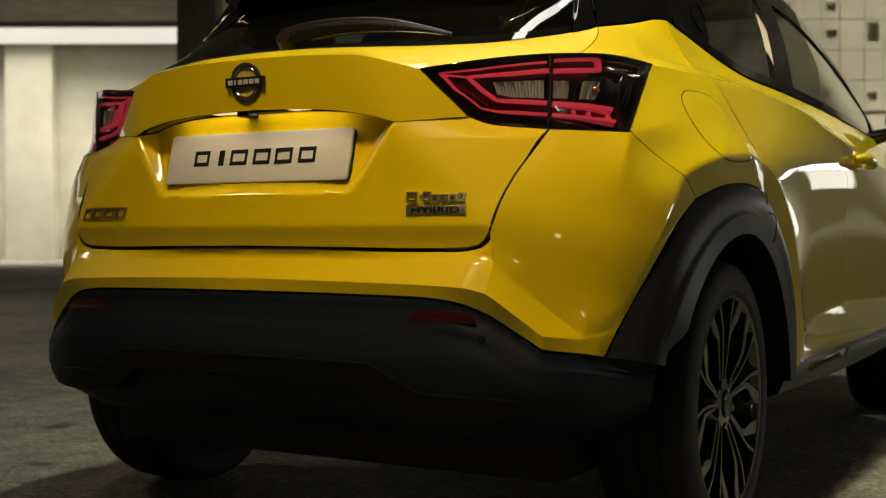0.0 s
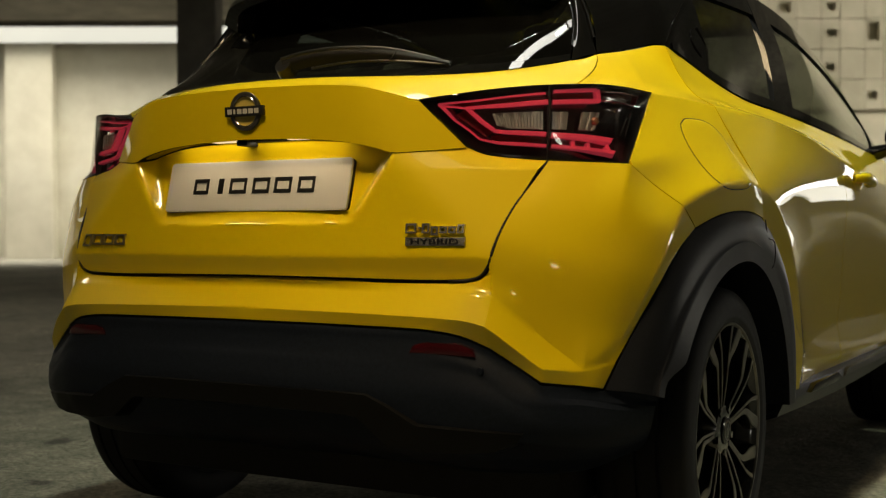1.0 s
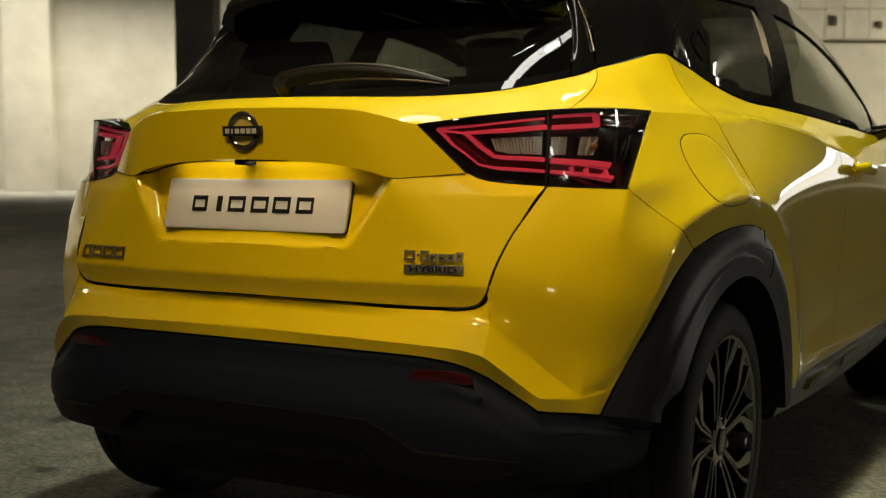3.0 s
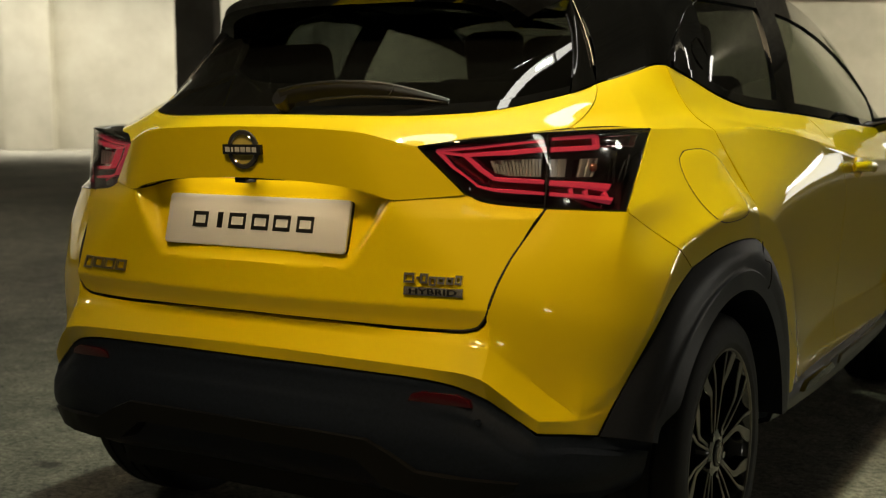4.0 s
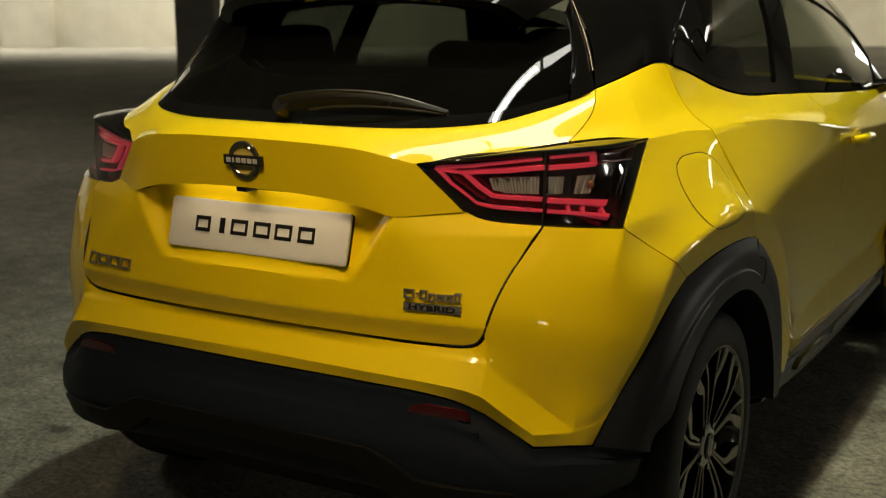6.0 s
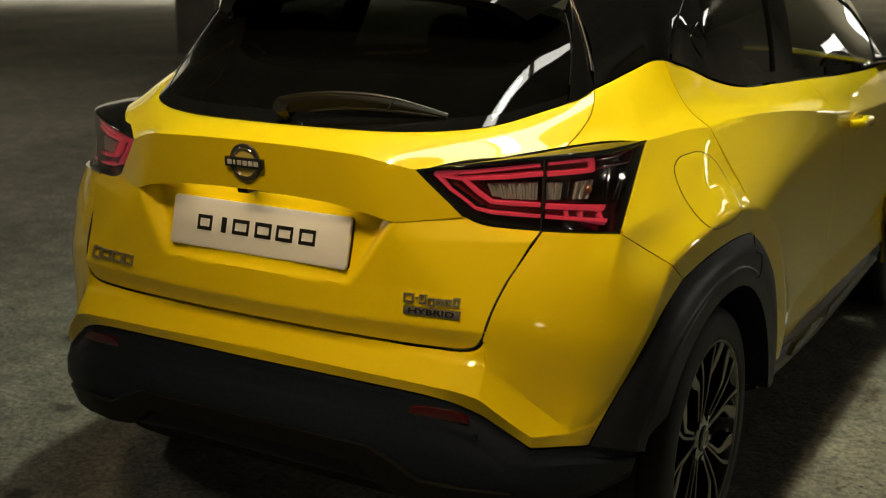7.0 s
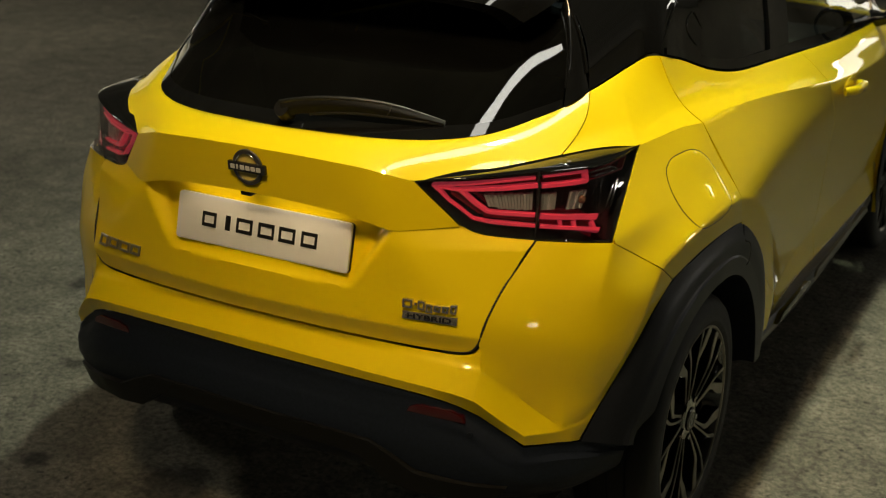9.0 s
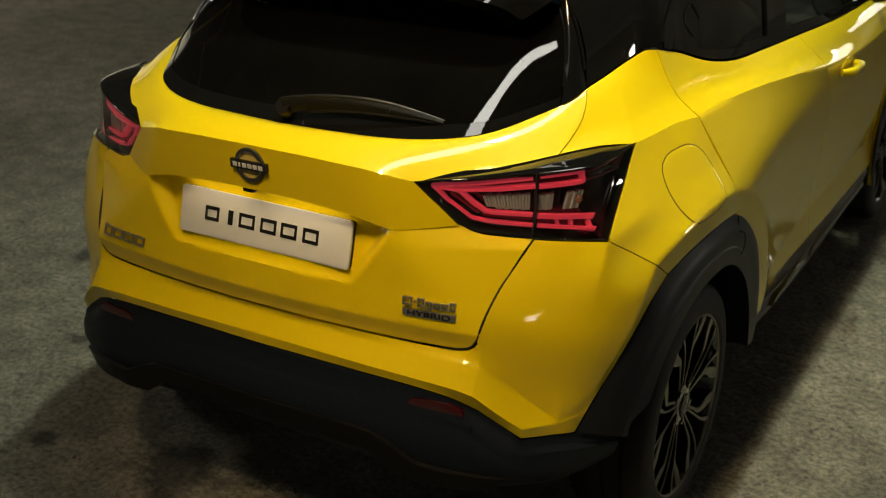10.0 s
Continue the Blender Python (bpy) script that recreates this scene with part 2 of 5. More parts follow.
def backing(g, n, parent, sides, depth=0.011, reach=0.006):
    """A dark inner pressing behind a panel, which closes its gaps."""
    h = g - n * depth
    for side, e, i in (("t", 0, 1), ("b", -1, -2)):
        d = h[e] - h[i]
        h[e] = h[e] + d / (np.linalg.norm(d, axis=-1, keepdims=True) + 1e-9) * (reach if side in sides else 0)
    for side, e, i in (("l", 0, 1), ("r", -1, -2)):
        d = h[:, e] - h[:, i]
        h[:, e] = h[:, e] + d / (np.linalg.norm(d, axis=-1, keepdims=True) + 1e-9) * (reach if side in sides else 0)
    nv, nu = h.shape[:2]
    faces = [(j * nu + i, j * nu + i + 1, (j + 1) * nu + i + 1, (j + 1) * nu + i) for j in range(nv - 1) for i in range(nu - 1)]
    return mesh_object("inner_pressing", h.reshape(-1, 3), faces, DARK, parent)


def panel(name, g, mat, parent, out, sides="tblr", gap=0.0018, depth=0.014, label="", back=None, top_gap=None):
    """A pressed panel on the grid g, facing out, with its free sides drawn in for the shut gap and turned inwards."""
    g = np.array(g, float)
    nv, nu = g.shape[:2]
    n = normals(g)
    if (n.mean((0, 1)) * np.array(out)).sum() < 0:
        n = -n
        flip = True
    else:
        flip = False
    h = g.copy()

    def draw_in(edge, inner, by=gap):
        d = inner - edge
        return edge + d / (np.linalg.norm(d, axis=-1, keepdims=True) + 1e-9) * by

    if "t" in sides: h[0] = draw_in(h[0], h[1], gap if top_gap is None else top_gap)
    if "b" in sides: h[-1] = draw_in(h[-1], h[-2])
    if "l" in sides: h[:, 0] = draw_in(h[:, 0], h[:, 1])
    if "r" in sides: h[:, -1] = draw_in(h[:, -1], h[:, -2])
    verts = list(h.reshape(-1, 3))
    faces = []
    for j in range(nv - 1):
        for i in range(nu - 1):
            a, b, c, d = j * nu + i, j * nu + i + 1, (j + 1) * nu + i + 1, (j + 1) * nu + i
            faces.append((a, d, c, b) if flip else (a, b, c, d))
    loops = {"t": [i for i in range(nu)], "b": [(nv - 1) * nu + i for i in range(nu)][::-1],
             "l": [j * nu for j in range(nv)][::-1], "r": [j * nu + nu - 1 for j in range(nv)]}
    flatn = n.reshape(-1, 3)
    for s in sides:
        ring = loops[s]
        base = len(verts)
        for k in ring:
            verts.append(verts[k] - flatn[k] * depth)
        for i in range(len(ring) - 1):
            f = (ring[i], base + i, base + i + 1, ring[i + 1])
            faces.append(f[::-1] if flip else f)
    ob = mesh_object(name, verts, faces, mat, parent, label)
    if (mat is PAINT) if back is None else back:
        backing(g, n, ob, sides)
    return ob


def other_side(ob, parent=None):
    """A part and all that is fixed to it, on the other side of the car."""
    o = flipped(ob, parent)
    for c in ob.children:
        other_side(c, o)
    return o


def flipped(ob, parent=None, name=None):
    """The same part on the other side of the car."""
    me = ob.data.copy()
    me.transform(Matrix.Diagonal((-1, 1, 1, 1)))
    me.flip_normals()
    o = new(name or ob.name.split(".")[0], me)
    o.parent = parent or ob.parent
    m = ob.matrix_basis.copy()
    flip = Matrix.Diagonal((-1, 1, 1, 1))
    o.matrix_basis = flip @ m @ flip
    if "label" in ob:
        o["label"] = ob["label"]
    return o


def slab(outline, depth, normal, bevel=0.0):
    """A bmesh plate: the outline (points in space) pushed back by depth along -normal."""
    bm = bmesh.new()
    top = [bm.verts.new(p) for p in outline]
    bot = [bm.verts.new(Vector(p) - Vector(normal) * depth) for p in outline]
    f = bm.faces.new(top)
    f.normal_update()
    if f.normal.dot(Vector(normal)) < 0:
        f.normal_flip()
    bm.faces.new(bot)
    k = len(top)
    for i in range(k):
        bm.faces.new((top[i], top[(i + 1) % k], bot[(i + 1) % k], bot[i]))
    bmesh.ops.recalc_face_normals(bm, faces=bm.faces)
    if bevel:
        bmesh.ops.bevel(bm, geom=[e for e in bm.edges if all(v in set(top) for v in e.verts)], offset=bevel, segments=2, profile=0.6, affect="EDGES")
    return bm


def box(lo, hi, bevel=0.0, segments=2):
    bm = bmesh.new()
    bmesh.ops.create_cube(bm, size=1, matrix=Matrix.LocRotScale([(a + b) / 2 for a, b in zip(lo, hi)], None, [b - a for a, b in zip(lo, hi)]))
    if bevel:
        bmesh.ops.bevel(bm, geom=bm.edges, offset=bevel, segments=segments, profile=0.6, affect="EDGES")
    return bm


def tube(pts, radius, sides=8, n=None, flat=None):
    """A round bar along pts; radius may be a list, one for each point."""
    p = spline(pts, n or max(2, len(pts) * 6))
    r = np.interp(np.linspace(0, 1, len(p)), np.linspace(0, 1, len(np.atleast_1d(radius))), np.atleast_1d(radius))
    bm = bmesh.new()
    rings = []
    t = np.gradient(p, axis=0)
    for k in range(len(p)):
        d = Vector(t[k]).normalized()
        a = d.cross(Vector((0, 0, 1)) if abs(d.z) < 0.95 else Vector((1, 0, 0))).normalized()
        b = d.cross(a)
        rings.append([bm.verts.new(Vector(p[k]) + (a * math.cos(w) + b * math.sin(w) * (flat or 1)) * r[k]) for w in np.linspace(0, 2 * math.pi, sides, endpoint=False)])
    for x, y in zip(rings, rings[1:]):
        for i in range(sides):
            bm.faces.new((x[i], x[(i + 1) % sides], y[(i + 1) % sides], y[i]))
    bm.faces.new(rings[0][::-1])
    bm.faces.new(rings[-1])
    bmesh.ops.recalc_face_normals(bm, faces=bm.faces)
    return bm


def lathe(profile, steps=64, axis_x=0.0):
    """A bmesh turned about the x axis from (x, radius) pairs."""
    bm = bmesh.new()
    rings = []
    for w in np.linspace(0, 2 * math.pi, steps, endpoint=False):
        rings.append([bm.verts.new((x, r * math.cos(w), r * math.sin(w))) for x, r in profile])
    for i in range(steps):
        a, b = rings[i], rings[(i + 1) % steps]
        for k in range(len(profile) - 1):
            bm.faces.new((a[k], b[k], b[k + 1], a[k + 1]))
    bmesh.ops.recalc_face_normals(bm, faces=bm.faces)
    return bm


# ---------------------------------------------------------------- the hall
hall = pose(1.738, -2.80, 0, 0, 0, 30)


def hall_box(name, lo, hi, mat, label, category, kind="structure", bevel=0.0):
    ob = part(name, box(lo, hi, bevel), mat, None, smooth=False)
    ob.matrix_basis = hall
    return tagged(ob, label, category, kind=kind)


FAR, MID, LOW, HIGH, TALL = 36.0, 32.6, 6.5, 7.0, 11.0
hall_box("floor", (-45, -16, -0.3), (40, FAR + 1, 0), CONCRETE_FLOOR, "rough stained grey concrete floor", "floor")
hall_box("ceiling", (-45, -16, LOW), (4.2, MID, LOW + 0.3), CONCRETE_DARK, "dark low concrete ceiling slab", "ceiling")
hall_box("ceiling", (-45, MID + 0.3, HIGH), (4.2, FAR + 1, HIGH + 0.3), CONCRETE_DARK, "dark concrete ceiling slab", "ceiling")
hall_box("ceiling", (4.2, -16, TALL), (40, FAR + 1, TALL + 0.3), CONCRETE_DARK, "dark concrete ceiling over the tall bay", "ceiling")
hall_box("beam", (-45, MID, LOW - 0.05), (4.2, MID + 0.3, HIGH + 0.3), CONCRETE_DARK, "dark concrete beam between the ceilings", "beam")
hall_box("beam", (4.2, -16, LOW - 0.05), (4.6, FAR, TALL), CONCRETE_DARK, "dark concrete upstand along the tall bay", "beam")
hall_box("wall_north", (-45, FAR, 0), (40, FAR + 0.4, TALL), CONCRETE_WALL, "pale concrete wall across the hall", "wall")
hall_box("wall_south", (-45, -16.4, 0), (40, -16, TALL), CONCRETE_WALL, "pale concrete wall behind", "wall")
hall_box("wall_west", (-45.4, -16, 0), (-45, FAR, HIGH), CONCRETE_WALL, "pale concrete side wall", "wall")
hall_box("wall_east", (40, -16, 0), (40.4, FAR, TALL), CONCRETE_WALL, "pale concrete side wall", "wall")
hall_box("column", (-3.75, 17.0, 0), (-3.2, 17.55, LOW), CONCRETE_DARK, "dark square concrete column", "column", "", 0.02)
hall_box("column", (-12.9, FAR - 0.5, 0), (-11.5, FAR, HIGH), CONCRETE_WALL, "pale concrete pilaster against the far wall", "column", "", 0.02)

# cast blocks on the upper far wall, with square niches in the narrow bands
wall_north = bpy.data.objects["wall_north"]


def block(u0, u1, z0, z1, niche=None):
    """A proud block with softened edges; niche is (u0, u1, z0, z1) of a deep hole in its face."""
    y0, y1, e = FAR - 0.26, FAR - 0.002, 0.03
    xs = [u0 + 0.012, u1 - 0.012] if not niche else [u0 + 0.012, niche[0], niche[1], u1 - 0.012]
    zs = [z0 + 0.012, z1 - 0.012] if not niche else [z0 + 0.012, niche[2], niche[3], z1 - 0.012]
    bm = bmesh.new()
    grid = [[bm.verts.new((x, y0, z)) for x in xs] for z in zs]
    faces = [bm.faces.new((grid[j][i], grid[j][i + 1], grid[j + 1][i + 1], grid[j + 1][i])) for j in range(len(zs) - 1) for i in range(len(xs) - 1)]
    hole = faces[4] if niche else None
    back = [bm.verts.new((x, y1, z)) for x, z in ((xs[0], zs[0]), (xs[-1], zs[0]), (xs[-1], zs[-1]), (xs[0], zs[-1]))]
    rim = [[grid[0][i] for i in range(len(xs))], [grid[j][-1] for j in range(len(zs))], [grid[-1][i] for i in reversed(range(len(xs)))], [grid[j][0] for j in reversed(range(len(zs)))]]
    for k, side in enumerate(rim):
        for p, q in zip(side, side[1:]):
            bm.faces.new((p, q, back[(k + 1) % 4], back[k])) if p is side[0] else bm.faces.new((p, q, back[(k + 1) % 4]))
    if hole:
        bm.faces.remove(hole)
        outer = [grid[1][1], grid[1][2], grid[2][2], grid[2][1]]
        inner = [bm.verts.new((v.co.x, y1 - 0.004, v.co.z)) for v in outer]
        bm.faces.new(inner)
        for k in range(4):
            bm.faces.new((outer[k], outer[(k + 1) % 4], inner[(k + 1) % 4], inner[k]))
    bmesh.ops.recalc_face_normals(bm, faces=bm.faces)
    return bm


chance = random.Random(4)
for i in range(-3, 6):
    u0 = 11.2 + 1.3 * i
    for j in range(7):
        z0 = 4.4 + 0.9 * j
        c, w, h = u0 + 0.275 + chance.uniform(-0.08, 0.08), chance.uniform(0.13, 0.18), chance.choice((0.12, 0.16, 0.28))
        zc = z0 + chance.uniform(0.34, 0.56)
        hole = (c - w, c + w, zc - h, zc + h) if chance.random() < 0.75 else None
        part("block", block(u0, u0 + 0.55, z0, z0 + 0.9, hole), CONCRETE_WALL, wall_north, smooth=False)
        part("block", block(u0 + 0.55, u0 + 1.3, z0, z0 + 0.9), CONCRETE_WALL, wall_north, smooth=False)

LIGHT = emitter("light_panel", (1.0, 0.97, 0.86), 9.5)
SKY_PANE = emitter("daylight_pane", (1.0, 0.98, 0.92), 6.0)
FROSTED_PANE = emitter("frosted_pane", (1.0, 0.95, 0.80), 2.6)
SOFT_LIGHT = emitter("soft_light_panel", (1.0, 0.97, 0.82), 0.8)


def ceiling_light(centre, width, length, z, power, turn=0.0, spread=180, glow=None, core=None, aim=None, tint=(1.0, 0.92, 0.72), label="long white ceiling light panel", joint=None):
    """A flat light panel under the ceiling; the centre is in world metres."""
    ob = thing("ceiling_light", label, "lamp", "ceiling lights", m=pose(centre[0], centre[1], z, 0, 0, turn))
    part("frame", box((-width / 2 - 0.05, -length / 2 - 0.05, 0.0), (width / 2 + 0.05, length / 2 + 0.05, (LOW if z < 6.34 else HIGH if z < LOW - 0.12 else LOW if z < LOW else TALL) - z)), CONCRETE_DARK, ob, smooth=False)
    for lo, hi in ((-length / 2, joint - 0.05), (joint + 0.05, length / 2)) if joint is not None else ((-length / 2, length / 2),):
        part("diffuser", box((-width / 2, lo, -0.03), (width / 2, hi, 0.0)), glow or LIGHT, ob, smooth=False)
    lamp = bpy.data.lights.new("panel_light", "AREA")
    lamp.shape, lamp.size, lamp.size_y, lamp.energy, lamp.color = "RECTANGLE", *(core or (width, length)), power, tint
    lamp.spread = radians(spread)
    l = new("panel_light", lamp)
    l.parent = ob
    l.matrix_basis = ob.matrix_basis.inverted() @ look((centre[0], centre[1], z - 0.35), aim) if aim else pose(0, 0, -0.04)
    return ob


def from_hall(u, v):
    p = hall @ Vector((u, v, 0))
    return p.x, p.y


ceiling_light((0.50, 1.1), 0.50, 4.6, 6.3, 58, 0, 80, core=(0.16, 0.45), joint=-0.35, tint=(0.92, 1.0, 0.74), label="bright white ceiling light over the car")
# Unseen warm spot, added and aimed to light the car's rear.
ceiling_light((0.50, -3.3), 2.4, 2.2, 6.3, 10.2, 0, 30, core=(0.8, 1.3), glow=SOFT_LIGHT, aim=(0.45, -0.20, 1.15), tint=(1.0, 0.745, 0.41), label="warm ceiling spot added behind the car to light its rear")
ceiling_light(from_hall(-15, FAR - 2.0), 29, 2.6, 6.36, 1900, 30, 100, glow=SOFT_LIGHT, tint=(1.0, 0.95, 0.82))
for u0, u1 in ((20.6, 24.4), (29.5, 34.0)):
    w = thing("window", "tall bright window of frosted glass in the concrete wall", "window", "bright windows", m=hall)
    part("frame", box((u0 - 0.15, FAR - 0.10, 0.85), (u1 + 0.15, FAR - 0.002, 4.65), 0.01), CONCRETE_DARK, w, smooth=False)
    part("upper_pane", box((u0, FAR - 0.14, 3.4), (u1, FAR - 0.10, 4.5)), SKY_PANE, w, smooth=False)
    part("lower_pane", box((u0, FAR - 0.13, 1.0), (u1 - 0.5, FAR - 0.10, 3.3)), FROSTED_PANE, w, smooth=False)


def wall_pane(label, lo, hi, axis, power):
    """A glowing pane added on an unseen side (axis 0) or back (axis 1) wall of the hall, with an area lamp before it;
    lo and hi give its pane.
    """
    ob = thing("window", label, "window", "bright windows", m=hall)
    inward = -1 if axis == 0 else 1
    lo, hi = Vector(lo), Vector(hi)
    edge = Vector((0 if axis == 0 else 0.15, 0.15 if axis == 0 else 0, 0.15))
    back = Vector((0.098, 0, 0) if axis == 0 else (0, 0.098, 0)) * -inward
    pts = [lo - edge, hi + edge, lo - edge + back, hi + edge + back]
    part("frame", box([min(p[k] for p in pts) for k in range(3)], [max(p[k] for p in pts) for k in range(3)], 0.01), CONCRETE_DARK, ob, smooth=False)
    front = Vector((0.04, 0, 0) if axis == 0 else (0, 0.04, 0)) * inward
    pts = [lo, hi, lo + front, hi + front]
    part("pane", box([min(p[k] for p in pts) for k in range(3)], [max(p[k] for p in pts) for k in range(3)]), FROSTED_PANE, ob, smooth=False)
    pane_lamp = bpy.data.lights.new("window_light", "AREA")
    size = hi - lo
    pane_lamp.shape, pane_lamp.size, pane_lamp.size_y, pane_lamp.energy, pane_lamp.color = "RECTANGLE", size[1 - axis], size.z, power, (1.0, 0.95, 0.80)
    o = new("window_light", pane_lamp)
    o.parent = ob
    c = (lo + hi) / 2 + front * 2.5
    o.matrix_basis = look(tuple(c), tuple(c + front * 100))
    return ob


# Unseen pane, added as fill light for the car's right side.
wall_pane("tall bright pane in the side wall, added unseen to light the car", (39.90, 9.2, 0.8), (39.90, 12.2, 4.4), 0, 760)
# Unseen source, placed where the bumper corner's small glints point.
wall_pane("small bright pane in the back wall, unseen source of the bumper's glints", (3.6, -15.90, 2.2), (4.4, -15.90, 3.3), 1, 16)
# Unseen ceiling panel, added to brighten the floor at the left.
ceiling_light(from_hall(-8, 8), 0.4, 3.0, 6.3, 190, 30, 130)
# Unseen lamp, added out of view to wash the far wall's right part.
ceiling_light(from_hall(31, 20), 6.0, 1.0, TALL - 0.1, 1750, 30, 80, core=(2.0, 1.0), aim=(*from_hall(11.5, FAR), 3.0), label="ceiling light added unseen in the tall bay to light the far wall")


# ---------------------------------------------------------------- the car
car = thing("car", "yellow compact hatchback car with a gloss black roof, parked on concrete", "car")


def softplus(d, w):
    return w * np.logaddexp(0, d / w)


def smooth(t):
    t = np.clip(t, 0, 1)
    return t * t * (3 - 2 * t)


def tail_upper(x, z):
    a = np.abs(x)
    return -0.675 + (1.14 - z) * 0.06 + 0.148 * a * a + 0.5 * softplus(a - (0.37 - (z - 0.986) * 0.45), 0.022)


def tail_lower(x, z, recess=True):
    a = np.abs(x)
    base = np.interp(z, [0.70, 0.735, 0.765, 0.844, 0.986, 1.05], [-0.6635, -0.6700, -0.679, -0.671, -0.663, -0.660])
    slope = 0.37 + 0.13 * np.clip((z - 0.95) / 0.045, 0, 1)
    y = base + 0.148 * a * a + slope * softplus(a - (0.37 + (0.986 - z)), 0.022)
    if recess:
        d = 0.042 * np.clip((z - 0.838) / 0.140, 0, 1.2) ** 0.55 * (1 - 0.25 * smooth((z - 0.984) / 0.045))
        y = y + d * smooth((0.285 + (z - 0.844) * 0.6 + 0.004 - a) / 0.042)
    return y


def on(f, xz):
    xz = np.array(xz, float)
    return np.stack([xz[:, 0], f(xz[:, 0], xz[:, 1]), xz[:, 1]], 1)


def both(c):
    """A half curve from x = 0 outwards, made whole."""
    m = c[::-1].copy()
    m[:, 0] *= -1
    return np.vstack([m[:-1], c])


NX = 61
EDGE_W = spline([(0, -0.546, 1.160), (0.146, -0.541, 1.161), (0.282, -0.525, 1.162), (0.399, -0.485, 1.166), (0.496, -0.414, 1.175), (0.567, -0.298, 1.199), (0.606, -0.222, 1.217), (0.628, -0.146, 1.238)], NX)
C_XZ = [(0, 1.1405), (0.123, 1.139), (0.21, 1.136), (0.30, 1.129), (0.349, 1.117), (0.413, 1.098)]
R_XZ = [(0, 1.026), (0.12, 1.023), (0.245, 1.014), (0.33, 0.998), (0.368, 0.987), (0.43, 0.990), (0.506, 0.997)]
LAMP_TOP = [(0.413, -0.600, 1.098), (0.479, -0.547, 1.109), (0.544, -0.493, 1.120), (0.607, -0.430, 1.130), (0.660, -0.362, 1.138), (0.720, -0.266, 1.141), (0.776, -0.180, 1.132)]
LAMP_RIDGE = [(0.413, -0.600, 1.098), (0.495, -0.572, 1.109), (0.565, -0.540, 1.118), (0.633, -0.500, 1.125), (0.697, -0.452, 1.129), (0.752, -0.388, 1.131), (0.771, -0.310, 1.132), (0.776, -0.180, 1.132)]
LAMP_BOTTOM = [(0.506, -0.557, 0.997), (0.530, -0.545, 0.986), (0.556, -0.532, 0.979), (0.609, -0.510, 0.973), (0.660, -0.487, 0.969), (0.711, -0.460, 0.967), (0.760, -0.430, 0.965), (0.808, -0.397, 0.963)]
LAMP_OUT = [(0.776, -0.180, 1.132), (0.786, -0.245, 1.080), (0.797, -0.318, 1.023), (0.808, -0.397, 0.963)]
SEAM_UP = [(0.628, -0.146, 1.238), (0.646, -0.185, 1.217), (0.660, -0.240, 1.188), (0.662, -0.300, 1.160), (0.660, -0.362, 1.138)]

# shelf under the rear window
low = np.vstack([on(tail_upper, spline(C_XZ, 40))[:-1], spline(LAMP_TOP[:5], 22)])
low = poly(low, 8 * NX)
low = low[np.round((8 * NX - 1) * np.interp(np.linspace(0, 1, NX), [0, 0.25, 0.5, 0.7, 0.85, 1], [0, 0.28, 0.58, 0.79, 0.91, 1])).astype(int)]
right = spline(SEAM_UP, 22)
left = spline([EDGE_W[0], (0, -0.60, 1.157), (0, -0.645, 1.150), low[0]], 22)
g = coons(EDGE_W, low, left, right)
# the pressing relaxes between its edges
for _ in range(400):
    g[1:-1, 1:-1] += 0.8 * (0.25 * (g[:-2, 1:-1] + g[2:, 1:-1] + g[1:-1, :-2] + g[1:-1, 2:]) - g[1:-1, 1:-1])
    g[1:-1, 0, 1:] += 0.5 * (g[1:-1, 1, 1:] - g[1:-1, 0, 1:])
v = np.linspace(0, 1, 22)[:, None]
u = np.linspace(0, 1, NX)[None]
g[..., 2] += 0.016 * np.sin(np.pi * v) * np.sin(np.pi * (0.5 + 0.5 * u)) ** 0.7
shelf = np.concatenate([(g[:, ::-1] * [-1, 1, 1])[:, :-1], g], 1)
tailgate = panel("tailgate", shelf, PAINT, car, (0, -0.3, 1), "tlr")

# upper face with the emblem
top = on(tail_upper, spline(C_XZ, NX))
bot = on(tail_upper, spline(R_XZ, NX))
side = on(tail_upper, spline([(0.413, 1.098), (0.444, 1.064), (0.476, 1.030), (0.506, 0.997)], 24))
mid = on(tail_upper, spline([(0, 1.1405), (0, 1.026)], 24))
g = coons(top, bot, mid, side)
g[..., 1] = tail_upper(g[..., 0], g[..., 2])
g[0] = top
panel("emblem_panel", np.concatenate([(g[:, ::-1] * [-1, 1, 1])[:, :-1], g], 1), PAINT, tailgate, (0, -1, 0), "lr")
# underside of the overhang
edge = both(bot[bot[:, 0] < 0.362])
inner = edge.copy()
inner[:, 1] = tail_lower(inner[:, 0], inner[:, 2] - 0.004) + 0.004
inner[:, 2] += 0.004
panel("overhang", skin([edge, (edge * 0.35 + inner * 0.65) + [0, 0, 0.006], inner], 8), PAINT, tailgate, (0, 0, -1), "", back=False)

# lower face with the plate recess
s_curve = [(0.660, 0.969), (0.642, 0.925), (0.621, 0.872), (0.606, 0.820), (0.593, 0.768), (0.585, 0.745)]
topxz = np.vstack([spline(R_XZ, 60)[:-1], spline([(0.506, 0.997), (0.530, 0.986), (0.556, 0.979), (0.609, 0.973), (0.660, 0.969)], 20)])
NL = 91
top = poly(topxz, NL)
bot = spline([(0, 0.720), (0.25, 0.718), (0.42, 0.716), (0.50, 0.717), (0.545, 0.720), (0.572, 0.729), (0.585, 0.745)], NL)
g2 = coons(np.c_[top, top[:, :1] * 0], np.c_[bot, bot[:, :1] * 0], np.c_[np.zeros(56), np.linspace(1.026, 0.720, 56), np.zeros(56)], np.c_[spline(s_curve, 56), np.zeros(56)])
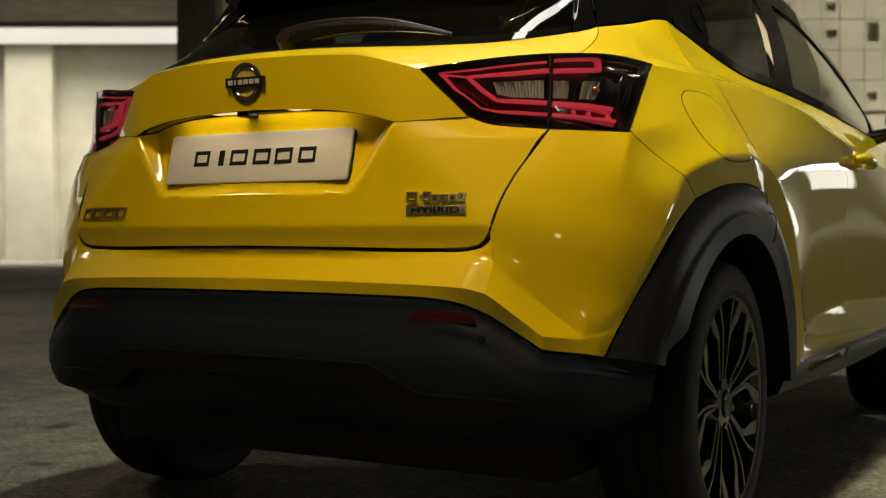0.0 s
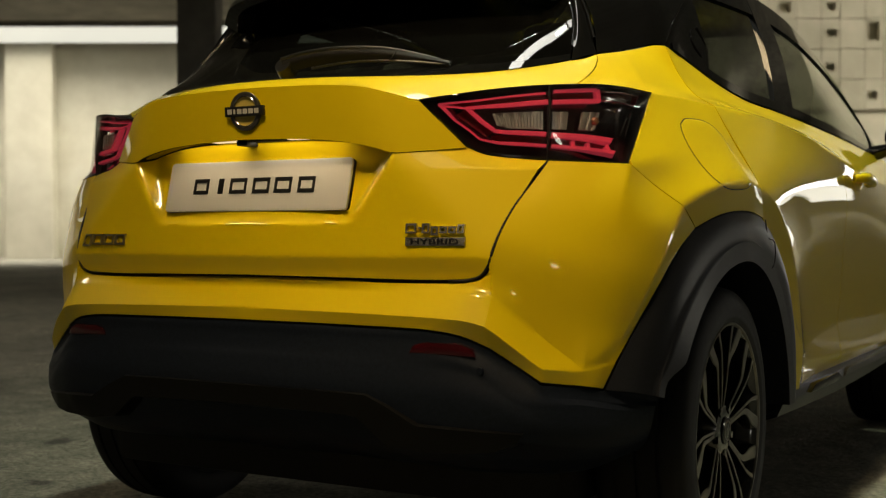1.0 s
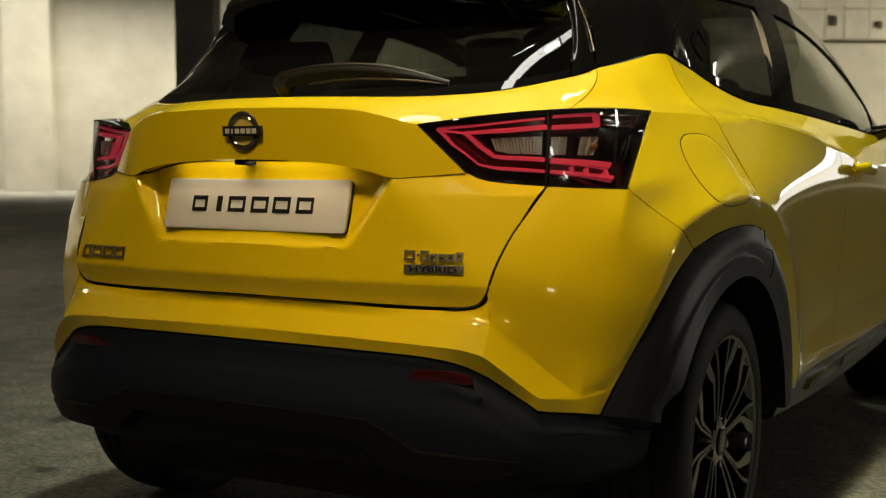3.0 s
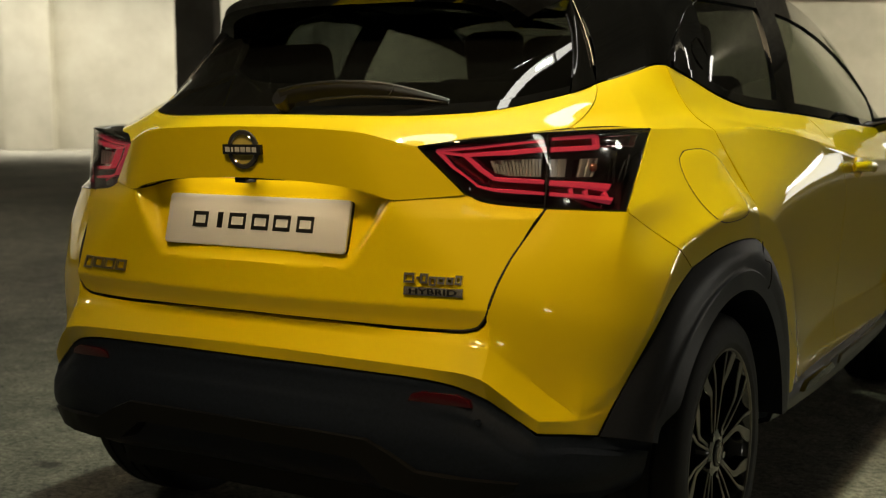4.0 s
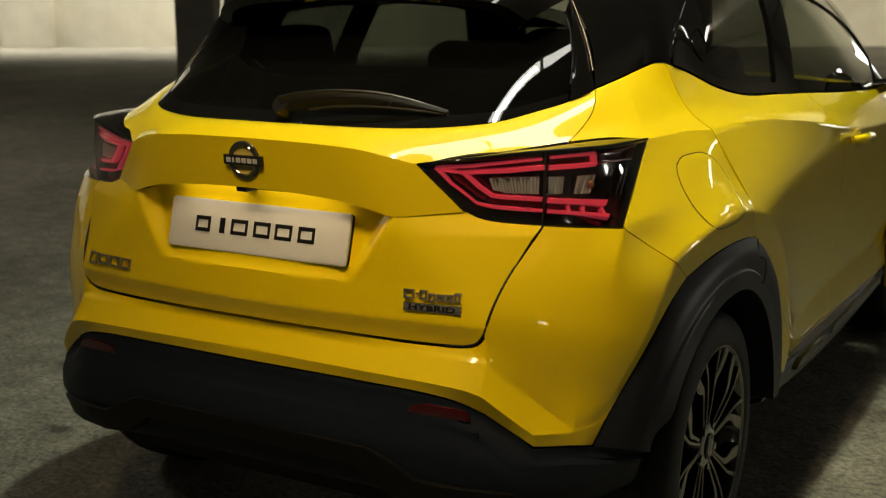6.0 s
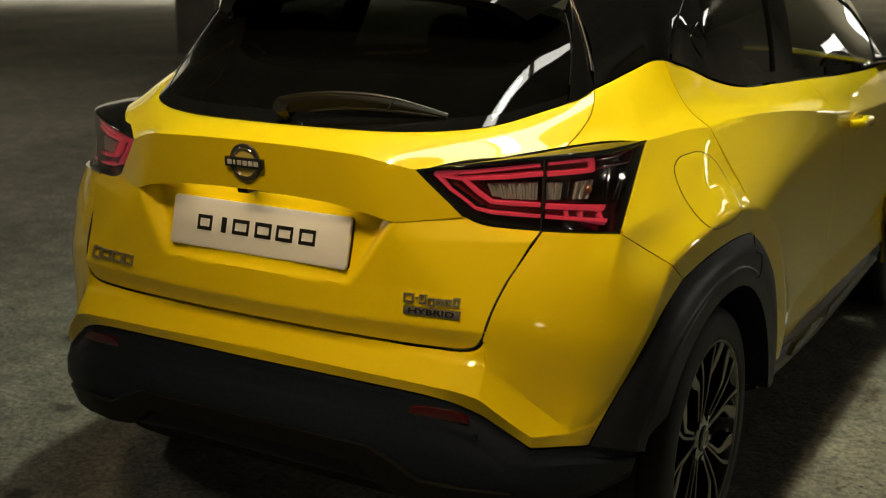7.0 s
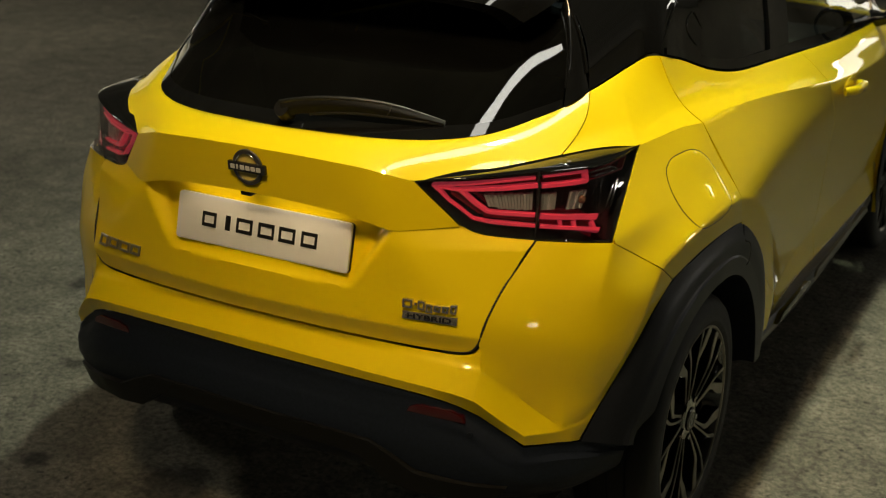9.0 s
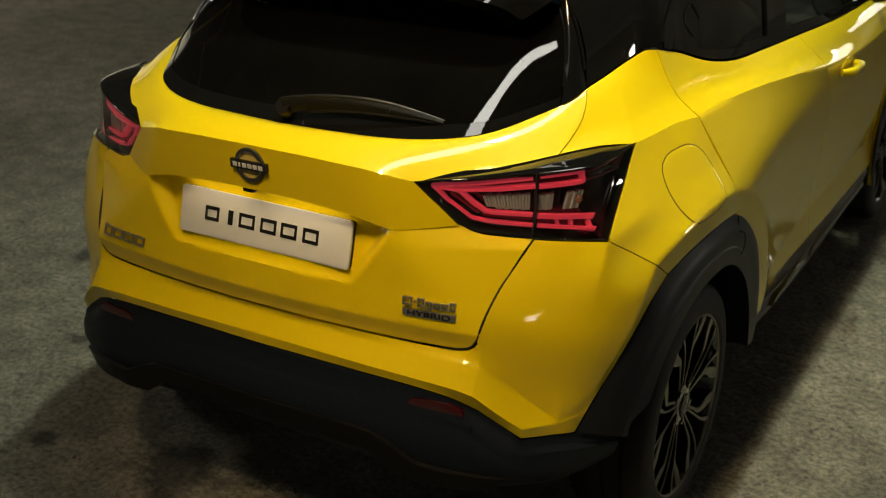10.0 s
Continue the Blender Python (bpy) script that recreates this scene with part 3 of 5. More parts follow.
g = np.stack([g2[..., 0], tail_lower(g2[..., 0], g2[..., 1]), g2[..., 1]], 2)
panel("lower_panel", np.concatenate([(g[:, ::-1] * [-1, 1, 1])[:, :-1], g], 1), PAINT, tailgate, (0, -1, 0), "tblr", gap=0.0022, top_gap=0.0012)

# quarter panels
SHOULDER_BACK = [(0.776, -0.180, 1.132), (0.792, -0.080, 1.133), (0.807, 0.028, 1.133), (0.829, 0.121, 1.127)]
NQ = 40
top = spline([(0.628, -0.146, 1.238), (0.643, -0.055, 1.254), (0.660, 0.037, 1.273), (0.681, 0.098, 1.288), (0.702, 0.121, 1.288)], NQ)
bot = np.vstack([spline(LAMP_TOP[4:], 22)[:-1], spline(SHOULDER_BACK, 22)])
bot = poly(bot, NQ)
door_up = [(0.702, 0.121, 1.288), (0.736, 0.122, 1.217), (0.774, 0.127, 1.164), (0.829, 0.121, 1.127)]
g = coons(top, bot, spline(SEAM_UP, 30), spline(door_up, 30))
q = panel("quarter_panel", g, PAINT, car, (1, 0, 1), "tlr")
left = np.vstack([spline(LAMP_OUT, 20)[:-1], spline([(0.808, -0.397, 0.963), (0.840, -0.330, 0.918), (0.885, -0.275, 0.874)], 12)[:-1], spline([(0.885, -0.275, 0.874), (0.888, -0.242, 0.850), (0.891, -0.211, 0.826)], 6)])
rightc = spline([(0.829, 0.121, 1.127), (0.857, 0.134, 1.065), (0.881, 0.155, 1.009), (0.908, 0.175, 0.952), (0.920, 0.205, 0.900), (0.925, 0.210, 0.850)], len(left))
bot = spline([(0.891, -0.211, 0.826), (0.910, -0.100, 0.855), (0.922, 0.020, 0.866), (0.926, 0.120, 0.863), (0.925, 0.210, 0.850)], NQ)


def flare(p):
    """Points pushed out towards a crisp line that runs round the wheel arch."""
    r = np.hypot(p[..., 1] - 0.05, p[..., 2] - 0.343)
    o = p.copy()
    o[..., 0] += 0.012 * np.where(r < 0.597, np.clip((r - 0.52) / 0.077, 0, 1), np.exp(-np.clip(r - 0.597, 0, 9) / 0.09))
    return o


rightc = flare(rightc)
k0, k1 = int(np.argmin(abs(left[:, 2] - 0.874))), int(np.argmin(abs(rightc[:, 2] - 0.924)))
E_LINE = spline([left[k0], (0.907, -0.160, 0.911), (0.922, -0.035, 0.933), (0.931, 0.090, 0.938), rightc[k1]], NQ)
g = coons(spline(SHOULDER_BACK, NQ), E_LINE, poly(left[:k0 + 1], 26), poly(rightc[:k1 + 1], 26))
lower = coons(E_LINE, bot, poly(left[k0:], 9), poly(rightc[k1:], 9))
g = np.concatenate([g, lower[1:]], 0)
QUARTER = g
panel("lower_skin", g, PAINT, q, (1, 0, 0), "blr")

# rear bumper, painted part
NB = 40
rows_c = [
    np.stack([bot_x, tail_lower(bot_x, bot_z, False) + 0.003, bot_z], 1) for bot_x, bot_z in
    [spline([(0, 0.715), (0.25, 0.713), (0.42, 0.711), (0.50, 0.7122), (0.546, 0.7152), (0.575, 0.7250), (0.590, 0.742)], NB).T]
]
rows_c += [spline([(0, -0.660, 0.705), (0.3, -0.649, 0.702), (0.5, -0.634, 0.700), (0.555, -0.628, 0.700), (0.592, -0.618, 0.700)], NB),
           spline([(0, -0.661, 0.696), (0.3, -0.651, 0.693), (0.5, -0.643, 0.692), (0.560, -0.637, 0.691), (0.582, -0.6315, 0.689), (0.598, -0.624, 0.684)], NB),
           spline([(0, -0.690, 0.650), (0.3, -0.686, 0.646), (0.5, -0.676, 0.641), (0.560, -0.670, 0.637), (0.600, -0.660, 0.627)], NB),
           spline([(0, -0.687, 0.621), (0.3, -0.679, 0.619), (0.488, -0.669, 0.614), (0.550, -0.657, 0.603), (0.603, -0.638, 0.580)], NB)]


def corner_row(l, r, slope, sag=0.0):
    """One line round the bumper's corner, from the tailgate's gap l to the wheel arch r, leaving l at the given slope."""
    t = np.linspace(0, 1, 51) * (r[0] - l[0])
    c = (r[1] - l[1] - slope * t[-1]) / t[-1] ** 2
    f = t / t[-1]
    return poly(np.stack([l[0] + t, l[1] + slope * t + c * t * t, l[2] + (r[2] - l[2]) * (f ** (1 + sag))], 1), 51)


def bent(pts, k, n1, n2):
    """A line with a sharp bend at its point k."""
    return np.vstack([spline(pts[:k + 1], n1)[:-1], spline(pts[k:], n2)])


def bent3(p, q, r):
    """A line with two sharp bends."""
    return np.vstack([spline(p, 20)[:-1], spline(q, 11)[:-1], spline(r, 24)])


def eased(g, modes=2):
    """The grid's own edges, with only its broadest bulge left between them."""
    c = coons(g[0], g[-1], g[:, 0], g[:, -1])
    m, n = g.shape[:2]
    v, u = np.linspace(0, np.pi, m), np.linspace(0, np.pi, n)
    basis = np.stack([np.outer(np.sin(i * v), np.sin(j * u)).ravel() for i in range(1, modes + 1) for j in range(1, modes + 1)], 1)
    k = np.linalg.lstsq(basis, (g - c).reshape(-1, 3), rcond=None)[0]
    return c + (basis @ k).reshape(g.shape)


def side_row(row, x, e, r):
    """A row over the corner line at x, then straight over the arch line e to the trim r."""
    k = np.array([x, np.interp(x, row[:, 0], row[:, 1]), np.interp(x, row[:, 0], row[:, 2])])
    m = (k + np.array(e)) / 2 + [0.006, -0.004, 0.001]
    return np.vstack([poly(np.vstack([row[row[:, 0] < x - 0.001], k]), 30)[:-1], spline([k, m, e], 18)[:-1], poly([e, r], 7)])


rows_k = [
    np.vstack([spline(LAMP_BOTTOM[4:], 30)[:-1], spline([(0.808, -0.397, 0.963), (0.840, -0.330, 0.918), (0.885, -0.275, 0.874)], 18)[:-1], spline([(0.885, -0.275, 0.874), (0.888, -0.242, 0.850), (0.891, -0.211, 0.826)], 7)]),
    side_row(spline([(0.6385, -0.526, 0.918), (0.720, -0.476, 0.914), (0.803, -0.417, 0.902), (0.860, -0.335, 0.862)], 60), 0.803, (0.8865, -0.304, 0.844), (0.888, -0.252, 0.806)),
    side_row(spline([(0.619, -0.567, 0.868), (0.710, -0.513, 0.862), (0.802, -0.442, 0.843), (0.858, -0.370, 0.816)], 60), 0.802, (0.880, -0.329, 0.8095), (0.880, -0.289, 0.780)),
    side_row(corner_row((0.602, -0.602, 0.812), (0.871, -0.337, 0.738), 0.50, 0.8), 0.798, (0.872, -0.369, 0.7615), (0.871, -0.337, 0.738)),
    side_row(corner_row((0.592, -0.616, 0.768), (0.861, -0.361, 0.706), 0.20, 0.6), 0.792, (0.862, -0.385, 0.724), (0.861, -0.361, 0.706)),
    side_row(corner_row((0.589, -0.620, 0.724), (0.841, -0.397, 0.652), 0.24, 0.3), 0.778, (0.842, -0.413, 0.664), (0.841, -0.397, 0.652)),
    bent3([(0.598, -0.624, 0.684), (0.611, -0.617, 0.673), (0.630, -0.605, 0.656), (0.658, -0.582, 0.628), (0.701, -0.552, 0.584)], [(0.701, -0.552, 0.584), (0.730, -0.536, 0.559), (0.757, -0.524, 0.537)], [(0.757, -0.524, 0.537), (0.782, -0.490, 0.544), (0.804, -0.457, 0.550)]),
    bent3([(0.600, -0.660, 0.627), (0.615, -0.655, 0.617), (0.634, -0.648, 0.602), (0.667, -0.630, 0.573), (0.702, -0.606, 0.541)], [(0.702, -0.606, 0.541), (0.730, -0.566, 0.536), (0.756, -0.527, 0.532)], [(0.756, -0.527, 0.532), (0.781, -0.493, 0.538), (0.802, -0.460, 0.544)]),
    bent3([(0.603, -0.638, 0.580), (0.650, -0.621, 0.548), (0.699, -0.601, 0.513)], [(0.699, -0.601, 0.513), (0.725, -0.567, 0.507), (0.750, -0.532, 0.502)], [(0.750, -0.532, 0.502), (0.770, -0.505, 0.497), (0.783, -0.479, 0.492)]),
]
gc = skin(rows_c, 26, hard=(2, 3))
gc = np.concatenate([(gc[:, ::-1] * [-1, 1, 1])[:, :-1], gc], 1)
bumper = panel("rear_bumper", gc, PAINT, car, (0, -1, 0.2), "tb", label="yellow painted rear bumper")
def corner_line(k, n):
    """The corner's upright line through column k of its rows."""
    return spline([rows_k[j][k] for j in ((0, 2, 4, 6) if k else (0, 1, 2, 3, 4, 5, 6))], n)


NCV = 44
lines = [corner_line(k, NCV) for k in (0, 29, 46, 52)]
patches = [coons(rows_k[0][a:b + 1], rows_k[6][a:b + 1], lines[i], lines[i + 1]) for i, (a, b) in enumerate(((0, 29), (29, 46), (46, 52)))]


def fold(g, crest0, crest1, height):
    """A soft outward fold whose crest runs across the patch."""
    m, n = g.shape[:2]
    v, u = np.linspace(0, 1, m)[:, None], np.linspace(0, 1, n)[None]
    c = crest0 + (crest1 - crest0) * u
    up, down = v / c, (1 - v) / (1 - c)
    h = -0.10 * np.logaddexp(-up / 0.10, -down / 0.10)
    h = np.clip(h, 0, None) * np.interp(u, [0, 0.25, 0.7, 1], height)
    d = np.array([0.45, -0.88, 0.0])
    return g + h[..., None] * d


patches[0] = fold(patches[0], 0.68, 0.50, [0.002, 0.022, 0.032, 0.030])
patches[1] = fold(patches[1], 0.50, 0.42, [0.030, 0.023, 0.008, 0.0])
lift = np.sin(np.pi * np.linspace(0, 1, NCV))[:, None] * np.sin(np.pi * np.linspace(0, 1, 18) ** 1.1)[None]
patches[1] = patches[1] + 0.020 * lift[..., None] * np.array([0.85, -0.5, 0.0])
gu = np.concatenate([patches[0][:, :-1], patches[1][:, :-1], patches[2]], 1)
# the upright corner line is crisp under the lamp and fades towards the sill
soft_g = gu.copy()
for _ in range(200):
    soft_g[:, 1:46] += 0.5 * (0.5 * (soft_g[:, :45] + soft_g[:, 2:47]) - soft_g[:, 1:46])
fade = smooth((np.linspace(0, 1, NCV) - 0.10) / 0.35) * (1 - smooth((np.linspace(0, 1, NCV) - 0.80) / 0.20))
gu = gu + (soft_g - gu) * fade[:, None, None]
gk = np.concatenate([gu, skin(rows_k[6:], 14, hard=(1,))[1:]], 0)
# its inner edge lies on the centre strip's end
end = gc[::-1, -1]
below = gk[:, 0, 2] < end[-1, 2]
for c in (0, 1):
    gk[below, 0, c] = np.interp(gk[below, 0, 2], end[:, 2], end[:, c])
corner = panel("corner_skin", gk, PAINT, bumper, (0.6, -1, 0), "tbr", gap=0.0016)
seam = [(0.660, -0.487, 0.969), (0.6385, -0.526, 0.918), (0.619, -0.567, 0.868), (0.603, -0.603, 0.812), (0.592, -0.619, 0.768)]
seam += [(x, float(tail_lower(x, z, False)), z) for x, z in ((0.584, 0.744), (0.570, 0.728), (0.545, 0.719), (0.500, 0.7155))]
# A raised dark bead stands in for the shade in the shut gap.
part("gap_seal", tube([(x, y + 0.0015, z) for x, y, z in seam], 0.0030, 8, 60), DARK, corner)
left_corner = other_side(corner)
left_corner.location.x += 0.004

# rear bumper, black lower part
rows_b = [
    bent([(0, -0.684, 0.618), (0.3, -0.676, 0.616), (0.488, -0.666, 0.611), (0.550, -0.654, 0.600), (0.605, -0.634, 0.577), (0.650, -0.617, 0.546), (0.698, -0.602, 0.508), (0.745, -0.535, 0.499), (0.785, -0.478, 0.489), (0.871, -0.401, 0.476)], 6, 36, 15),
    bent([(0, -0.686, 0.610), (0.3, -0.679, 0.607), (0.480, -0.668, 0.602), (0.540, -0.657, 0.590), (0.592, -0.638, 0.565), (0.645, -0.619, 0.530), (0.700, -0.604, 0.494), (0.750, -0.528, 0.485), (0.790, -0.473, 0.475), (0.872, -0.393, 0.462)], 6, 36, 15),
    bent([(0, -0.685, 0.596), (0.3, -0.679, 0.594), (0.480, -0.668, 0.590), (0.540, -0.661, 0.577), (0.585, -0.650, 0.555), (0.640, -0.629, 0.520), (0.702, -0.606, 0.486), (0.750, -0.535, 0.475), (0.790, -0.480, 0.465), (0.871, -0.400, 0.452)], 6, 36, 15),
    bent([(0, -0.692, 0.560), (0.3, -0.686, 0.558), (0.480, -0.676, 0.555), (0.545, -0.668, 0.550), (0.590, -0.656, 0.535), (0.640, -0.636, 0.505), (0.704, -0.608, 0.480), (0.752, -0.535, 0.474), (0.795, -0.470, 0.464), (0.866, -0.392, 0.450)], 6, 36, 15),
    bent([(0, -0.697, 0.548), (0.3, -0.690, 0.545), (0.480, -0.678, 0.542), (0.555, -0.666, 0.536), (0.605, -0.652, 0.515), (0.650, -0.638, 0.485), (0.706, -0.610, 0.470), (0.757, -0.548, 0.466), (0.802, -0.480, 0.452), (0.862, -0.388, 0.438)], 6, 36, 15),
    bent([(0, -0.708, 0.490), (0.3, -0.700, 0.488), (0.480, -0.688, 0.485), (0.570, -0.674, 0.478), (0.625, -0.655, 0.462), (0.665, -0.636, 0.440), (0.712, -0.604, 0.420), (0.760, -0.545, 0.415), (0.800, -0.475, 0.405), (0.848, -0.370, 0.400)], 6, 36, 15),
    bent([(0, -0.704, 0.440), (0.3, -0.696, 0.437), (0.480, -0.682, 0.420), (0.570, -0.668, 0.404), (0.625, -0.646, 0.398), (0.665, -0.624, 0.392), (0.708, -0.585, 0.384), (0.755, -0.520, 0.374), (0.790, -0.450, 0.368), (0.828, -0.345, 0.368)], 6, 36, 15),
    bent([(0, -0.668, 0.425), (0.3, -0.662, 0.420), (0.480, -0.655, 0.385), (0.570, -0.630, 0.362), (0.620, -0.600, 0.352), (0.655, -0.570, 0.348), (0.695, -0.530, 0.344), (0.735, -0.480, 0.340), (0.765, -0.420, 0.338), (0.800, -0.313, 0.343)], 6, 36, 15),
    bent([(0, -0.640, 0.360), (0.3, -0.630, 0.355), (0.470, -0.600, 0.330), (0.550, -0.560, 0.315), (0.600, -0.520, 0.310), (0.630, -0.490, 0.305), (0.660, -0.450, 0.300), (0.690, -0.410, 0.300), (0.710, -0.360, 0.300), (0.730, -0.290, 0.310)], 6, 36, 15),
    bent([(0, -0.50, 0.300), (0.2, -0.49, 0.300), (0.35, -0.46, 0.290), (0.42, -0.42, 0.285), (0.48, -0.38, 0.280), (0.52, -0.35, 0.280), (0.55, -0.33, 0.280), (0.58, -0.31, 0.280), (0.60, -0.28, 0.280), (0.62, -0.25, 0.285)], 6, 36, 15),
]
gb = skin(rows_b, 70, hard=(1, 2, 4, 6, 7))
gb = np.concatenate([(gb[:, ::-1] * [-1, 1, 1])[:, :-1], gb], 1)
panel("lower_skin", gb, PLASTIC, bumper, (0, -1, 0), "lr", label="matt black plastic lower bumper")

up = both(poly([(0, -0.716, 0.480), (0.21, -0.712, 0.479), (0.342, -0.708, 0.477), (0.396, -0.704, 0.454), (0.461, -0.698, 0.420), (0.538, -0.692, 0.418), (0.62, -0.664, 0.414), (0.672, -0.636, 0.410)], 60))
down = both(poly([(0, -0.712, 0.436), (0.20, -0.708, 0.434), (0.316, -0.704, 0.430), (0.387, -0.698, 0.376), (0.467, -0.692, 0.367), (0.57, -0.674, 0.369), (0.62, -0.657, 0.374), (0.66, -0.636, 0.390)], 60))
panel("diffuser", skin([up + [0, 0.02, 0.004], up, down, down + [0, 0.05, -0.006]], 18, hard=(1, 2)), DIFFUSER, bumper, (0, -1, 0), "", label="black plastic diffuser blade", back=False)

# wheel arch trim
NA = 70
outer = spline([(0.785, -0.479, 0.491), (0.803, -0.455, 0.545), (0.822, -0.430, 0.597), (0.841, -0.397, 0.652), (0.861, -0.361, 0.706), (0.880, -0.289, 0.780), (0.891, -0.211, 0.826), (0.912, -0.100, 0.855), (0.922, 0.020, 0.866), (0.926, 0.120, 0.863), (0.925, 0.210, 0.850), (0.930, 0.320, 0.790), (0.934, 0.430, 0.690), (0.928, 0.520, 0.560), (0.914, 0.585, 0.440), (0.904, 0.612, 0.372)], NA)


turn = np.linspace(163, 2, NA)


def arch_line(radius, x, cy=0.018):
    w = np.radians(turn)
    return np.stack([x + 0 * w, cy + radius * np.cos(w), 0.343 + radius * np.sin(w)], 1)


aft, notch = np.clip((turn - 90) / 70, 0, 1), smooth((turn - 150) / 10)
middle = arch_line(0.456, 0.940 - 0.064 * aft ** 1.3)
inner = arch_line(0.405 + 0.034 * notch, 0.942 - 0.032 * aft - 0.022 * notch)
deep = inner.copy()
deep[:, 0] -= 0.05
well = arch_line(0.385, 0.60)
swell = outer * 0.5 + middle * 0.5 + [0.007, -0.002, 0.002]
arch = panel("wheel_arch_trim", skin([outer, swell, middle, middle * 0.9 + inner * 0.1 + [0.004, 0, 0], inner, inner * 0.985 + deep * 0.015, deep, well], 48, hard=(2, 3, 4, 6)), ARCH_PLASTIC, car, (1, 0, 0), "t", label="matt black plastic wheel arch")

part("trim_joint", tube([(0.934, 0.205, 0.848), (0.940, 0.216, 0.800), (0.951, 0.222, 0.795), (0.949, 0.232, 0.735), (0.940, 0.235, 0.722)], 0.0016, 6, 20), DARK, arch)

# doors and sill
NS = 110
rows_d = [
    spline([(0.702, 0.121, 1.288), (0.722, 0.237, 1.258), (0.757, 0.354, 1.216), (0.787, 0.519, 1.184), (0.813, 0.773, 1.170), (0.836, 1.069, 1.155), (0.856, 1.417, 1.135), (0.862, 1.934, 1.111), (0.860, 2.250, 1.100)], NS),
    spline([(0.736, 0.122, 1.217), (0.750, 0.25, 1.210), (0.788, 0.42, 1.180), (0.826, 0.68, 1.153), (0.856, 1.00, 1.130), (0.878, 1.35, 1.100), (0.886, 1.8, 1.070), (0.886, 2.250, 1.055)], NS),
    spline([(0.774, 0.127, 1.164), (0.790, 0.26, 1.166), (0.828, 0.47, 1.150), (0.868, 0.76, 1.120), (0.893, 1.08, 1.085), (0.905, 1.4, 1.055), (0.908, 1.8, 1.028), (0.905, 2.250, 1.010)], NS),
    spline([(0.829, 0.121, 1.127), (0.840, 0.272, 1.130), (0.872, 0.528, 1.119), (0.902, 0.829, 1.089), (0.921, 1.186, 1.042), (0.925, 1.50, 1.010), (0.922, 1.90, 0.990), (0.915, 2.250, 0.980)], NS),
    spline([(0.908, 0.175, 0.952), (0.922, 0.40, 0.960), (0.926, 0.80, 0.960), (0.927, 1.30, 0.930), (0.925, 1.80, 0.910), (0.920, 2.250, 0.900)], NS),
    spline([(0.925, 0.210, 0.850), (0.926, 0.40, 0.840), (0.920, 0.80, 0.820), (0.915, 1.30, 0.800), (0.915, 1.80, 0.790), (0.918, 2.250, 0.780)], NS),
    spline([(0.930, 0.500, 0.600), (0.916, 0.62, 0.505), (0.908, 0.70, 0.480), (0.900, 0.88, 0.500), (0.894, 1.22, 0.520), (0.892, 2.00, 0.505), (0.895, 2.250, 0.500)], NS),
    spline([(0.918, 0.570, 0.475), (0.911, 0.67, 0.450), (0.910, 0.99, 0.435), (0.912, 1.40, 0.418), (0.912, 2.00, 0.400), (0.912, 2.250, 0.395)], NS),
    spline([(0.910, 0.595, 0.420), (0.905, 0.70, 0.415), (0.900, 0.99, 0.405), (0.900, 1.40, 0.392), (0.898, 2.00, 0.380), (0.900, 2.250, 0.380)], NS),
    spline([(0.904, 0.612, 0.372), (0.895, 0.70, 0.372), (0.885, 0.90, 0.372), (0.880, 1.30, 0.365), (0.878, 1.80, 0.360), (0.880, 2.250, 0.360)], NS),
]
gt = skin(rows_d[:4], 22)
gd = np.concatenate([eased(gt, 1), skin(rows_d[3:], 66, hard=(3, 4))[1:]], 0)
ga, gf = [], []
for row in gd:
    seam = np.interp(row[:, 2].mean(), [0.37, 0.6, 0.9, 1.06, 1.16], [1.20, 1.24, 1.225, 1.11, 1.03])
    k = np.array([np.interp(seam, row[:, 1], row[:, c]) for c in range(3)])
    aft = poly(np.vstack([row[row[:, 1] < seam - 0.003], k]), 240)
    r = np.hypot(aft[:, 1] - 0.05, aft[:, 2] - 0.343)
    e = int(np.clip(np.argmax(r > 0.597), 14, 60))
    ga.append(flare(np.vstack([poly(aft[:e + 1], 9)[:-1], poly(aft[e:], 62)])))
    gf.append(poly(np.vstack([k, row[row[:, 1] > seam + 0.003]]), 60))
rear_door = panel("rear_door", np.array(ga), PAINT, car, (1, 0, 0), "tblr", gap=0.002)
front_door = panel("front_door", np.array(gf), PAINT, car, (1, 0, 0), "tblr", gap=0.002)
NW = 60


def sill_row(x, z0, z1, y0=0.53):
    return spline([(x - 0.02, y0, z0), (x, y0 + 0.2, z0 + 0.005), (x + 0.01, 1.2, (z0 + z1) / 2), (x, 2.0, z1), (x - 0.01, 2.22, z1)], NW)


sill = panel("side_sill", skin([sill_row(0.880, 0.378, 0.385, 0.60), sill_row(0.905, 0.372, 0.378, 0.59), sill_row(0.912, 0.345, 0.352, 0.56), sill_row(0.900, 0.306, 0.312), sill_row(0.84, 0.285, 0.285), sill_row(0.60, 0.27, 0.27)], 30, hard=(1, 2, 3)), SILL_GREY, car, (1, 0, 0), "lr", label="dark grey plastic side sill")
part("sill_insert", slab([(0.926, y, z) for y, z in [(0.74, 0.352), (0.80, 0.372), (1.10, 0.376), (1.16, 0.352), (1.05, 0.347)]], 0.02, (1, 0, 0), 0.003), BLACK_GLOSS, sill, "gloss black insert")
for y in (1.6,):
    part("sill_insert", slab([(0.926, y - 0.4, 0.352), (0.926, y - 0.35, 0.374), (0.926, y + 0.42, 0.374), (0.926, y + 0.45, 0.352)], 0.02, (1, 0, 0), 0.003), SILVER_TRIM, sill, "dull silver insert")

